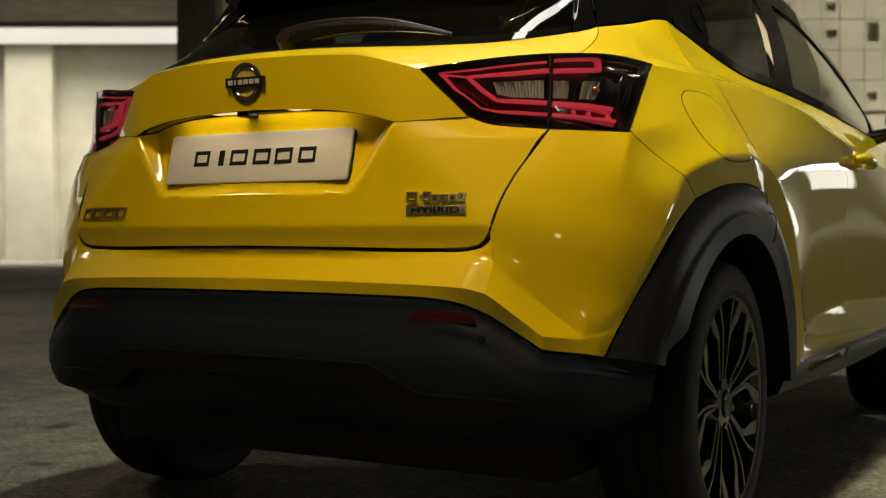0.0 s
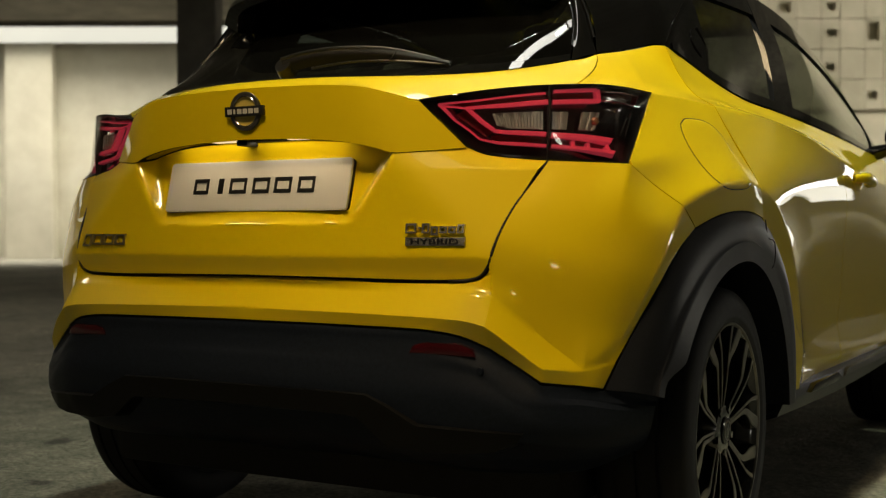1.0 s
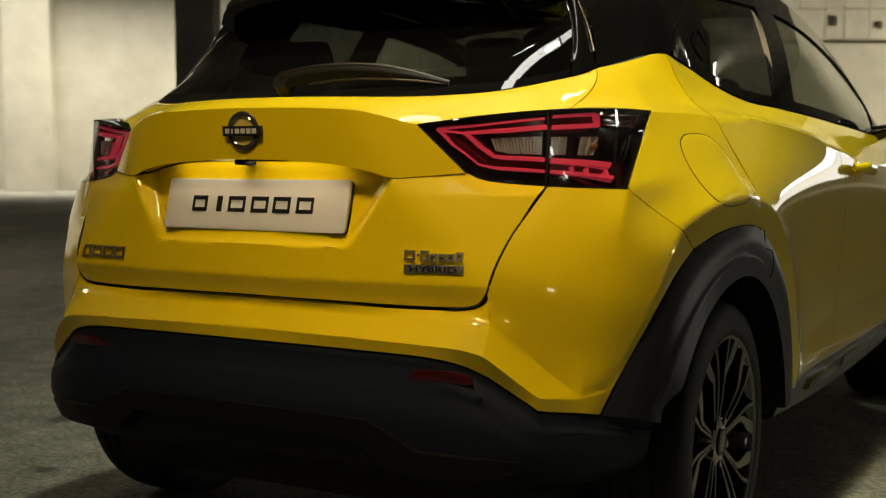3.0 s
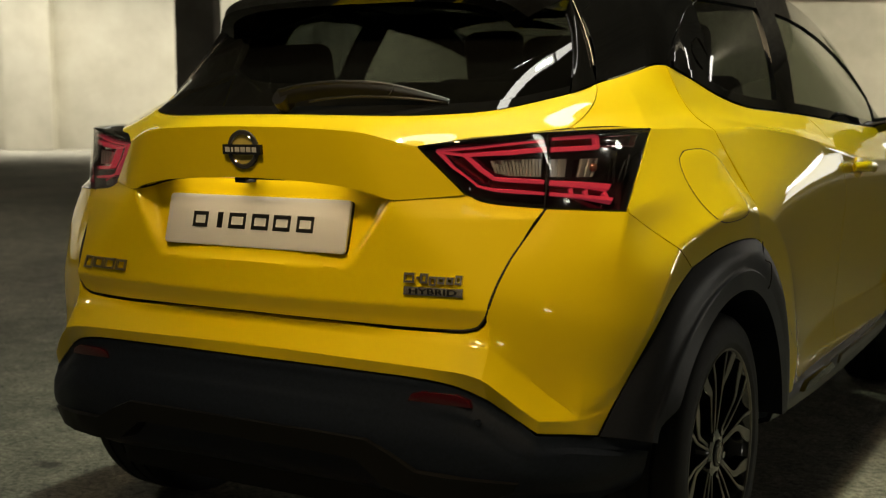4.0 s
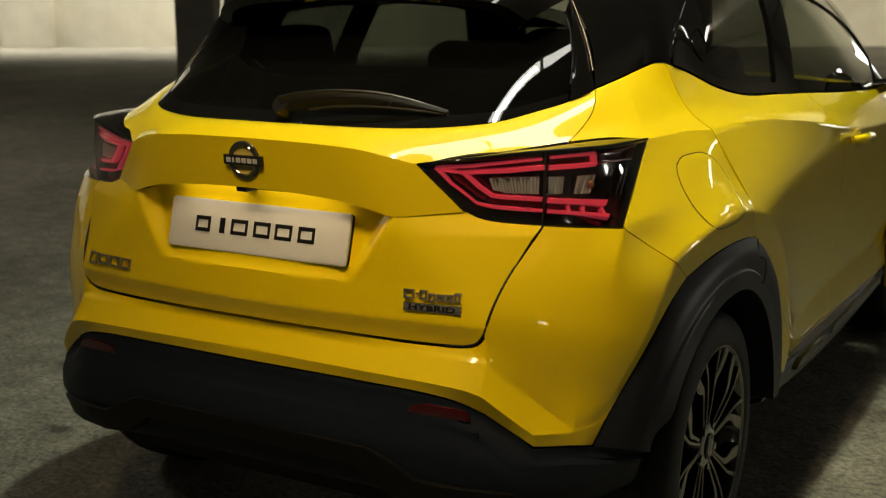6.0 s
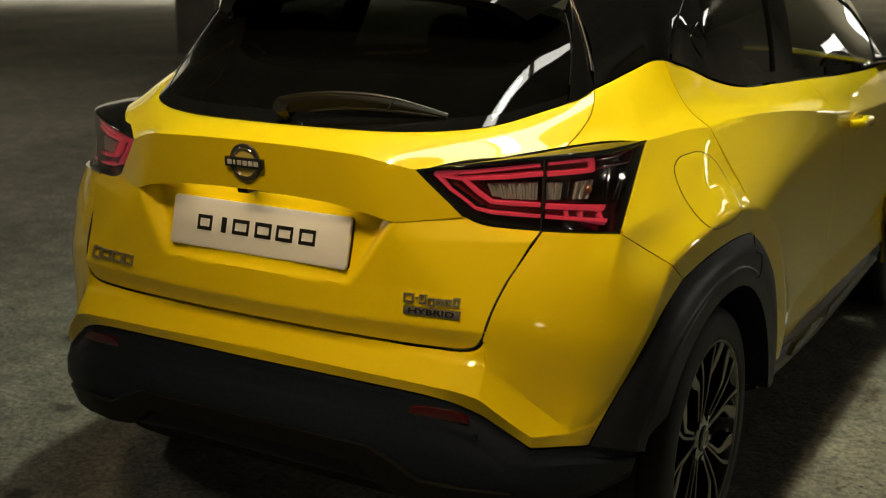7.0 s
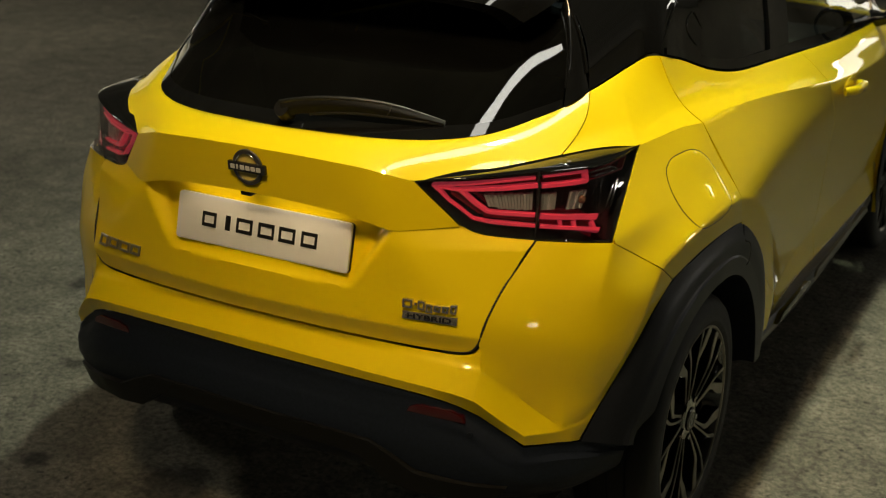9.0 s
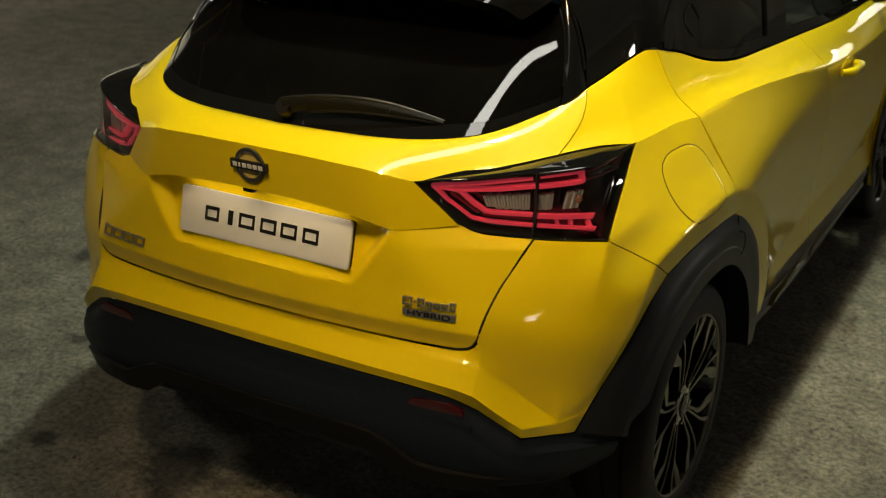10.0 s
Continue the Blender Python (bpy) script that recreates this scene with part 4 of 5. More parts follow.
# glasshouse
NG = 90
ROOF_EDGE = [(0.520, -0.060, 1.450), (0.575, 0.15, 1.500), (0.632, 0.45, 1.540), (0.672, 0.85, 1.555), (0.690, 1.20, 1.545), (0.700, 1.50, 1.508), (0.722, 1.85, 1.420), (0.752, 2.07, 1.320), (0.835, 2.19, 1.135)]
belt = np.vstack([spline([(0.628, -0.146, 1.240), (0.643, -0.055, 1.256), (0.660, 0.037, 1.275), (0.676, 0.110, 1.292), (0.690, 0.122, 1.293)], 20)[:-1],
                  spline([(0.690, 0.122, 1.293), (0.706, 0.150, 1.282), (0.718, 0.237, 1.260), (0.753, 0.354, 1.218), (0.783, 0.519, 1.186), (0.809, 0.773, 1.172), (0.832, 1.069, 1.157), (0.852, 1.417, 1.137), (0.858, 1.934, 1.113), (0.856, 2.200, 1.102)], 100)])
belt = poly(belt, NG)
roofline = spline(ROOF_EDGE, NG)
gs = coons(roofline, belt, spline([(0.520, -0.060, 1.450), (0.582, -0.100, 1.345), (0.628, -0.146, 1.240)], 26), spline([(0.835, 2.19, 1.135), (0.856, 2.200, 1.102)], 26))
gs[..., 0] += 0.012 * np.sin(np.pi * np.linspace(0, 1, 26))[:, None]


def span(g, y0, y1, v0=0, v1=None):
    ys = g[len(g) // 2, :, 1]
    i0, i1 = int(np.searchsorted(ys, y0)), int(np.searchsorted(ys, y1))
    return g[v0:v1, max(i0, 0):i1 + 1]


side_frame = panel("side_window_frame", span(gs, -9, 0.36), BLACK_GLOSS, car, (1, 0, 0), "tbr", label="gloss black rear pillar")
panel("middle_pillar", span(gs, 0.82, 0.975) + [0.003, 0, 0], BLACK_GLOSS, side_frame, (1, 0, 0), "lr")
panel("front_pillar", span(gs, 2.06, 9), BLACK_GLOSS, side_frame, (1, 0, 0), "l")
panel("upper_rail", span(gs, 0.34, 2.08, 0, 6) + [0.002, 0, 0], BLACK_GLOSS, side_frame, (1, 0, 0), "b")
panel("belt_strip", span(gs, 0.20, 2.2, 23, None) + [0.004, 0, 0.002], BLACK_GLOSS, side_frame, (1, 0, 0), "tb")
rear_side_window = panel("rear_side_window", span(gs, 0.34, 0.90, 2, 25) - [0.006, 0, 0], PRIVACY_GLASS, car, (1, 0, 0), "", label="dark tinted rear side window")
front_side_window = panel("front_side_window", span(gs, 0.90, 2.08, 2, 25) - [0.006, 0, 0], SIDE_GLASS, car, (1, 0, 0), "", label="tinted front side window")



def on_side(y, z, lift=0.0):
    """The point of the side glazing at that length and height."""
    d = (gs[..., 1] - y) ** 2 + (gs[..., 2] - z) ** 2
    k = np.argsort(d.ravel())[:4]
    w = 1 / (d.ravel()[k] + 1e-6)
    return ((gs[..., 0].ravel()[k] * w).sum() / w.sum() + lift, y, z)


def side_bead(name, pts, radius, label=""):
    return part(name, tube([on_side(y, z, 0.002) for y, z in pts], radius, 8, 40), BLACK_GLOSS, side_frame, label)


side_bead("door_seam", [(0.145, 1.300), (0.205, 1.354), (0.290, 1.405), (0.364, 1.446), (0.50, 1.492)], 0.0022)
side_bead("handle_recess", [(0.347, 1.369), (0.312, 1.352), (0.297, 1.330), (0.306, 1.305), (0.326, 1.283)], 0.0016, "gloss black hidden door handle")
side_bead("handle_recess", [(0.350, 1.366), (0.360, 1.345), (0.371, 1.320)], 0.0014)

# rear window, black surround, roof
GLASS_TOP = spline([(0, 0.02, 1.455), (0.25, 0.003, 1.449), (0.40, -0.030, 1.434), (0.508, -0.067, 1.415)], NX)
keep = int(np.searchsorted(EDGE_W[:, 0], 0.600))
low = poly(EDGE_W[:keep + 1], NX)
bend = spline([GLASS_TOP[-1], (0.541, -0.105, 1.368), (0.575, -0.165, 1.295), low[-1]], 40)
gg = coons(GLASS_TOP, low, spline([GLASS_TOP[0], (0, -0.29, 1.300), low[0]], 40), bend)
full = np.concatenate([(gg[:, ::-1] * [-1, 1, 1])[:, :-1], gg], 1)
panel("rear_window", full, REAR_GLASS, tailgate, (0, -1, 1), "", label="dark tinted rear window")
panel("window_border", full[-4:] + [0, -0.0015, 0.002], BLACK_GLOSS, tailgate, (0, -1, 1), "")
outer_edge = spline([(0.520, -0.060, 1.450), (0.582, -0.100, 1.345), (0.628, -0.146, 1.240)], 40)
pil = coons(np.array([bend[0] + (outer_edge[0] - bend[0]) * t for t in np.linspace(0, 1, 14)]), poly(EDGE_W[keep:], 14), bend, outer_edge)
edge = gg[:, -1] + [0.003, 0.001, 0.0]
round_edge = [edge + [-0.001, 0.006, -0.004], edge, pil[:, 3] + [0.004, -0.003, 0.002], pil[:, 9] + [0.004, -0.002, 0.002], pil[:, -1]]
pr = panel("window_pillar", np.swapaxes(skin(round_edge, 30, hard=(1,)), 0, 1), BLACK_GLOSS, tailgate, (0.3, -1, 1), "r")
flipped(pr, tailgate)
# Gloss beads added along the pillar's edges to catch thin highlights.
for c in (0, -1):
    edge_bead = part("pillar_seal", tube(pil[::8, c] + ([0.001, 0.000, 0.0] if c == 0 else [0.003, -0.002, 0.0]), 0.0022 if c == 0 else 0.0040, 10, 120), BLACK_GLOSS, pr)
    flipped(edge_bead, pr)

roof_half = skin([np.array(spline(ROOF_EDGE[:6], 60)), np.array(spline([(0.46, -0.08, 1.485), (0.51, 0.15, 1.530), (0.56, 0.45, 1.566), (0.60, 0.85, 1.580), (0.61, 1.20, 1.568), (0.61, 1.52, 1.528)], 60)), np.array(spline([(0, -0.10, 1.515), (0, 0.15, 1.555), (0, 0.45, 1.585), (0, 0.85, 1.600), (0, 1.20, 1.590), (0, 1.55, 1.545)], 60))], 24)
roof = np.concatenate([roof_half[:, :], (roof_half[::-1] * [-1, 1, 1])[1:]], 0)
panel("roof", roof, BLACK_GLOSS, car, (0, 0, 1), "lr", label="gloss black roof")
# spoiler over the rear window
NP = 50
sp = [both(spline(p, NP)) for p in (
    [(0, -0.06, 1.522), (0.3, -0.05, 1.515), (0.46, -0.05, 1.490), (0.52, -0.03, 1.455)],
    [(0, -0.20, 1.490), (0.3, -0.19, 1.484), (0.45, -0.17, 1.462), (0.505, -0.14, 1.425)],
    [(0, -0.262, 1.455), (0.3, -0.25, 1.448), (0.42, -0.225, 1.430), (0.470, -0.19, 1.395)],
    [(0, -0.255, 1.440), (0.3, -0.243, 1.432), (0.40, -0.215, 1.408), (0.430, -0.18, 1.370)],
    [(0, -0.16, 1.436), (0.25, -0.15, 1.424), (0.36, -0.13, 1.398), (0.42, -0.10, 1.376)],
    [(0, -0.02, 1.430), (0.25, -0.013, 1.423), (0.42, 0.005, 1.397), (0.49, 0.015, 1.374)])]
panel("roof_spoiler", skin(sp, 30, hard=(2, 3)), BLACK_GLOSS, car, (0, -1, 0.5), "", label="gloss black roof spoiler")

# ---------------------------------------------------------------- tail lamps
NU, NV = 81, 31
LENS = coons(spline(LAMP_RIDGE, NU), spline(LAMP_BOTTOM, NU), spline([(0.413, -0.600, 1.098), (0.444, -0.583, 1.064), (0.476, -0.570, 1.030), (0.506, -0.557, 0.997)], NV), spline(LAMP_OUT, NV))
vv = np.linspace(0, 1, NV)[:, None, None]
uu = np.linspace(0, 1, NU)[None, :, None]
LENS_N = normals(LENS)
if LENS_N.mean((0, 1))[1] > 0:
    LENS_N = -LENS_N
LENS = LENS + LENS_N * (0.005 * np.sin(np.pi * vv) * np.sin(np.pi * uu) ** 0.5)


def lens_point(u, v, deep):
    x, y = np.clip(u, 0, 1) * (NU - 1), np.clip(v, 0, 1) * (NV - 1)
    i, j = min(int(x), NU - 2), min(int(y), NV - 2)
    a, b = x - i, y - j
    w = [((1 - a) * (1 - b), j, i), (a * (1 - b), j, i + 1), ((1 - a) * b, j + 1, i), (a * b, j + 1, i + 1)]
    return sum(k * (LENS[q, p] - LENS_N[q, p] * deep) for k, q, p in w)


def light_bar(path, half, deep=0.010, thick=0.012, taper=None):
    """A flat glowing-guide bar that follows the lens along (u, v) points, half as wide as half in v."""
    uv = poly(path, 26)
    d = np.gradient(uv * [2.6, 1.0], axis=0)
    d /= np.linalg.norm(d, axis=1, keepdims=True) + 1e-9
    side = np.stack([-d[:, 1] / 2.6, d[:, 0]], 1)
    w = half * (np.interp(np.linspace(0, 1, 26), np.linspace(0, 1, len(taper)), taper) if taper else np.ones(26))
    rows = []
    for off, dp in ((-1, deep + thick), (-1, deep + 0.002), (-0.75, deep), (0.75, deep), (1, deep + 0.002), (1, deep + thick)):
        rows.append([lens_point(*(uv[k] + side[k] * w[k] * off), dp) for k in range(26)])
    rows = np.array(rows)
    n = rows.shape[1]
    verts = rows.reshape(-1, 3)
    faces = [(j * n + i, j * n + i + 1, (j + 1) * n + i + 1, (j + 1) * n + i) for j in range(5) for i in range(n - 1)]
    faces += [(0, n, 2 * n, 3 * n, 4 * n, 5 * n), tuple(k * n + n - 1 for k in range(6))]
    return verts, faces


def tail_lamp():
    housing = panel("tail_lamp", LENS - LENS_N * 0.040, LAMP_DARK, car, (0.5, -1, 0), "", label="tail lamp with red light bars behind a clear lens", back=False)
    edge = np.concatenate([LENS[0], LENS[1:, -1], LENS[-1, ::-1][1:], LENS[::-1, 0][1:]])
    en = np.concatenate([LENS_N[0], LENS_N[1:, -1], LENS_N[-1, ::-1][1:], LENS_N[::-1, 0][1:]])
    ce = LENS.mean((0, 1))
    inw = ce - edge
    inw /= np.linalg.norm(inw, axis=1, keepdims=True)
    rim = np.array([edge - en * 0.045, edge - en * 0.003 + inw * 0.001, edge - en * 0.001 + inw * 0.003, edge - en * 0.002 + inw * 0.009, edge - en * 0.040 + inw * 0.012])
    n = rim.shape[1]
    faces = [(j * n + i, j * n + i + 1, (j + 1) * n + i + 1, (j + 1) * n + i) for j in range(4) for i in range(n - 1)]
    mesh_object("lamp_rim", rim.reshape(-1, 3), faces, BLACK_GLOSS, housing)
    for path, half, deep, taper in (
        ([(0.440, 0.100), (0.312, 0.117), (0.188, 0.132), (0.047, 0.122)], 0.020, 0.006, (1.1, 1.0, 1.1)),
        ([(0.047, 0.124), (0.061, 0.426), (0.128, 0.747)], 0.026, 0.006, None),
        ([(0.128, 0.747), (0.212, 0.788), (0.475, 0.803)], 0.026, 0.006, (0.9, 1.3, 1.0)),
        ([(0.459, 0.214), (0.308, 0.238), (0.135, 0.232)], 0.042, 0.008, (1.0, 0.95, 0.7)),
        ([(0.052, 0.160), (0.140, 0.240)], 0.022, 0.007, None),
        ([(0.138, 0.240), (0.178, 0.466), (0.216, 0.590)], 0.042, 0.008, (0.7, 1.0, 1.0)),
        ([(0.213, 0.604), (0.267, 0.625), (0.464, 0.648)], 0.040, 0.008, (0.9, 1.0, 0.9)),
        ([(0.469, 0.078), (0.631, 0.060)], 0.030, 0.006, None),
        ([(0.470, 0.223), (0.664, 0.203)], 0.038, 0.006, None),
        ([(0.636, 0.055), (0.664, 0.215)], 0.030, 0.006, None),
        ([(0.649, 0.082), (0.918, 0.058)], 0.012, 0.010, None),
        ([(0.675, 0.197), (0.924, 0.200)], 0.012, 0.010, None),
        ([(0.927, 0.052), (0.919, 0.213)], 0.014, 0.010, None),
        ([(0.489, 0.659), (0.835, 0.700)], 0.044, 0.006, None),
        ([(0.502, 0.805), (0.885, 0.846)], 0.030, 0.006, None),
        ([(0.605, 0.720), (0.625, 0.800)], 0.030, 0.010, None),
        ([(0.695, 0.735), (0.715, 0.810)], 0.030, 0.010, None),
        ([(0.815, 0.745), (0.855, 0.830)], 0.026, 0.010, None),
    ):
        mesh_object("light_bar", *light_bar(path, half * 0.84, deep, 0.014, taper), LAMP_DIM_RED if half < 0.015 else LAMP_RED, housing, "red light bar")
    for path, half, deep in (([(0.09, 0.18), (0.45, 0.160)], 0.05, 0.024), ([(0.10, 0.30), (0.19, 0.66)], 0.09, 0.024), ([(0.19, 0.71), (0.47, 0.728)], 0.05, 0.024), ([(0.47, 0.145), (0.65, 0.13)], 0.05, 0.022), ([(0.67, 0.14), (0.92, 0.125)], 0.06, 0.024), ([(0.50, 0.745), (0.85, 0.775)], 0.06, 0.024)):
        mesh_object("reflector", *light_bar(path, half, deep, 0.006), LAMP_DARK_RED, housing, "dark red reflector")
    for k in range(15):
        u = 0.235 + k * 0.0142
        hi = np.interp(u, [0.235, 0.29, 0.45], [0.525, 0.570, 0.580])
        mesh_object("rib", *light_bar([(u, 0.338), (u + 0.006, hi)], 0.0185, 0.013 + 0.003 * (k % 3), 0.010), LAMP_CLEAR, housing, "clear ribbed reflector")
    for k in range(13):
        u = 0.480 + k * 0.0125 + (0.060 if k > 5 else 0)
        mesh_object("rib", *light_bar([(u, 0.345), (u + 0.012, 0.575)], 0.0165, 0.013 + 0.003 * (k % 3), 0.010), LAMP_CLEAR, housing, "clear ribbed reflector")
    c = lens_point(0.690, 0.46, 0.016)
    bm = bmesh.new()
    bmesh.ops.create_uvsphere(bm, u_segments=20, v_segments=12, radius=0.010, matrix=Matrix.Translation(c))
    part("bulb", bm, LAMP_BULB, housing, "amber bulb")
    for p in ([(0.919, 0.295), (0.925, 0.611)], [(0.895, 0.365), (0.886, 0.600)]):
        mesh_object("chrome_strip", *light_bar(p, 0.010, 0.014, 0.006), CHROME, housing, "chrome strip")
    mesh_object("lamp_joint", *light_bar([(0.447, 0.0), (0.491, 1.0)], 0.009, -0.0005, 0.03), DARK, housing)
    top_row, ridge_row = spline(LAMP_TOP, NU), LENS[0]
    lid = skin([top_row - [0, 0, 0.003], top_row * 0.5 + ridge_row * 0.5 + [0, 0, 0.002], ridge_row + [0, 0, 0.0005], ridge_row - LENS_N[0] * 0.002 - [0, 0, 0.004]], 12)
    panel("lamp_top", lid, BLACK_GLOSS, housing, (0, 0, 1), "", label="gloss black lamp top")
    panel("lens", LENS, LAMP_LENS, housing, (0.5, -1, 0), "", label="clear lens", back=False).visible_shadow = False
    return housing


LAMP_CLEAR = material("lamp_clear", (0.62, 0.61, 0.59), 0.2, 0.6)
LAMP_BULB = material("lamp_bulb", (0.22, 0.10, 0.06), 0.15, 0.3, Coat_Weight=1.0)
other_side(tail_lamp(), car)


# ---------------------------------------------------------------- number plate, badges, wiper
def at_tail(x, z, lift, f=None):
    y = (f or (lambda a, b: tail_lower(a, b, False)))(np.float64(x), np.float64(z))
    return np.array((x, float(y) - lift, z))


P0, P1 = np.array((-0.26, -0.6265, 0.981)), np.array((0.26, -0.6265, 0.981))
P2 = np.array((-0.26, -0.6555, 0.866))
PU, PV = (P1 - P0), (P2 - P0)
PN = np.cross(PU, PV)
PN /= np.linalg.norm(PN)
if PN[1] > 0:
    PN = -PN


def plate_point(a, b, lift=0.0):
    return P0 + PU * a + PV * b + PN * lift


def rounded(w, h, r, k=5):
    out = []
    for cx, cy, a0 in ((w - r, r, -90), (w - r, h - r, 0), (r, h - r, 90), (r, r, 180)):
        for a in np.linspace(a0, a0 + 90, k):
            out.append((cx + r * math.cos(radians(a)), cy + r * math.sin(radians(a))))
    return out


outline = [plate_point(x / 0.52, y / 0.1186) for x, y in rounded(0.52, 0.1186, 0.009)]
plate = part("number_plate", slab([Vector(p) for p in outline], 0.006, Vector(PN), 0.0012), PLATE_WHITE, car, "white number plate with a dark wordmark")
part("plate_holder", slab([Vector(plate_point(x / 0.52, y / 0.1186, -0.0062)) for x, y in rounded(0.52, 0.1186, 0.009)], 0.014, Vector(PN)), PLASTIC, plate)


def hollow(point, a0, a1, b0, b1, sa, sb, depth):
    """A plain open frame between (a0, b0) and (a1, b1) on the surface that point(a, b, lift) gives."""
    loops = []
    for lift in (0.0, -depth):
        for e in (0, 1):
            loops.append([point(a, b, lift) for a, b in ((a0 + e * sa, b0 + e * sb), (a1 - e * sa, b0 + e * sb), (a1 - e * sa, b1 - e * sb), (a0 + e * sa, b1 - e * sb))])
    bm = bmesh.new()
    r = [[bm.verts.new(p) for p in k] for k in loops]
    for i in range(4):
        j = (i + 1) % 4
        for x, y in ((0, 1), (1, 3), (3, 2), (2, 0)):
            bm.faces.new((r[x][i], r[x][j], r[y][j], r[y][i]))
    bmesh.ops.recalc_face_normals(bm, faces=bm.faces)
    return bm


# the wordmark as plain open frames
for x0, x1 in ((-0.180, -0.136), (-0.107, -0.092), (-0.073, -0.024), (-0.006, 0.042), (0.056, 0.104), (0.122, 0.168)):
    a0, a1 = (x0 + 0.26) / 0.52, (x1 + 0.26) / 0.52
    shape = hollow(lambda a, b, l: Vector(plate_point(a, b, 0.0012 + l)), a0, a1, 0.345, 0.655, 0.0135, 0.075, 0.0012)
    part("bar", shape, INK, plate, "black open bar", smooth=False)

# emblem: ring, plain crossbar
EM = at_tail(0.0, 1.089, 0.005, tail_upper)
tilt = Matrix.Translation(EM) @ Matrix.Rotation(radians(3.4), 4, "X")


def ring(r0, r1, depth, steps=72):
    bm = bmesh.new()
    rings = []
    for w in np.linspace(0, 2 * math.pi, steps, endpoint=False):
        c, q = math.cos(w), math.sin(w)
        rings.append([bm.verts.new((r * c, y, r * q)) for r, y in ((r1, depth), (r1, 0.001), (r1 - 0.001, 0), (r0 + 0.001, 0), (r0, 0.001), (r0, depth))])
    for i in range(steps):
        a, b = rings[i], rings[(i + 1) % steps]
        for k in range(5):
            bm.faces.new((a[k], b[k], b[k + 1], a[k + 1]))
    bmesh.ops.recalc_face_normals(bm, faces=bm.faces)
    return bm


emblem = part("emblem", ring(0.0345, 0.0440, 0.008), EMBLEM_GREY := material("emblem_grey", (0.075, 0.072, 0.066), 0.35, 0.5), car, "round emblem with a plain crossbar")
emblem.matrix_basis = tilt
bm = bmesh.new()
bmesh.ops.create_cone(bm, cap_ends=True, segments=48, radius1=0.0345, radius2=0.0345, depth=0.002, matrix=Matrix.Translation((0, 0.004, 0)) @ Matrix.Rotation(radians(90), 4, "X"))
part("disc", bm, material("emblem_disc", (0.60, 0.46, 0.10), 0.5, 0.0), emblem, "pale gold disc")
part("chrome_ring", ring(0.0325, 0.0358, 0.009), CHROME, emblem).matrix_basis = Matrix.Translation((0, -0.001, 0))
part("crossbar", box((-0.0545, -0.0045, -0.0115), (0.0545, 0.006, 0.0115), 0.002), EMBLEM_DARK := material("emblem_dark", (0.03, 0.03, 0.03), 0.25, 0.3), emblem)
EMBLEM_PALE = material("emblem_pale", (0.55, 0.54, 0.50), 0.35)
for x in (-0.0435, -0.0265, -0.0155, 0.0005, 0.0165, 0.0325):
    w = 0.0055 if x == -0.0265 else 0.0125
    part("bar", box((x - 0.002, -0.0055, -0.0055), (x + w - 0.002, -0.004, 0.0055), 0.0004, 1), EMBLEM_PALE, emblem, smooth=False)


def badge_block(x0, x1, z0, z1, parent, lift=0.004, lean=0.0, mat=None):
    pts = [at_tail(x0 + lean, z1, lift), at_tail(x1 + lean, z1, lift), at_tail(x1, z0, lift), at_tail(x0, z0, lift)]
    n = np.cross(pts[1] - pts[0], pts[3] - pts[0])
    n = n / np.linalg.norm(n) * (-1 if n[1] > 0 else 1)
    return slab([Vector(p) for p in pts], lift + 0.004, Vector(n), 0.0012)


model_badge = None
for k, (x0, x1) in enumerate(((-0.558, -0.523), (-0.517, -0.478), (-0.472, -0.433), (-0.427, -0.392))):
    bm = hollow(lambda a, b, l: Vector(at_tail(a + (b - 0.787) * 0.2, b, 0.005 + l)), x0, x1, 0.787 + (0 if k else -0.004), 0.813, 0.0055, 0.0050, 0.007)
    if k == 0:
        model_badge = part("model_badge", bm, CHROME_DARK := material("dark_chrome", (0.42, 0.40, 0.36), 0.28, 0.9), car, "dark chrome badge of plain blocks", sharp=25)
    else:
        part("block", bm, CHROME_DARK, model_badge, sharp=25)
trim_badge = part("trim_badge", badge_block(0.410, 0.541, 0.789, 0.807, None, 0.005), BADGE, car, "chrome trim badge with dark lettering", sharp=25)
for x0, x1, z0, z1 in ((0.410, 0.434, 0.815, 0.836), (0.437, 0.443, 0.824, 0.829), (0.447, 0.464, 0.815, 0.836), (0.467, 0.483, 0.811, 0.830), (0.486, 0.502, 0.815, 0.830), (0.505, 0.520, 0.815, 0.830), (0.523, 0.537, 0.815, 0.834)):
    if x1 - x0 > 0.01:
        part("block", hollow(lambda a, b, l: Vector(at_tail(a, b, 0.006 + l)), x0, x1, z0, z1, 0.0042, 0.0045, 0.009), BADGE, trim_badge, sharp=25)
    else:
        part("block", badge_block(x0, x1, z0, z1, None, 0.005, 0.001), BADGE, trim_badge, sharp=25)


def lettering(text, width, height):
    """The word as a flat mesh, width by height, its corner at the origin."""
    cu = bpy.data.curves.new("word", "FONT")
    cu.body, cu.size, cu.resolution_u, cu.offset = text, 1.0, 3, 0.012
    ob = bpy.data.objects.new("word", cu)
    scene.collection.objects.link(ob)
    me = bpy.data.meshes.new_from_object(ob.evaluated_get(bpy.context.evaluated_depsgraph_get()))
    bpy.data.objects.remove(ob)
    bpy.data.curves.remove(cu)
    co = np.array([v.co for v in me.vertices])
    lo, hi = co.min(0), co.max(0)
    return me, (co[:, :2] - lo[:2]) / (hi[:2] - lo[:2]) * [width, height]


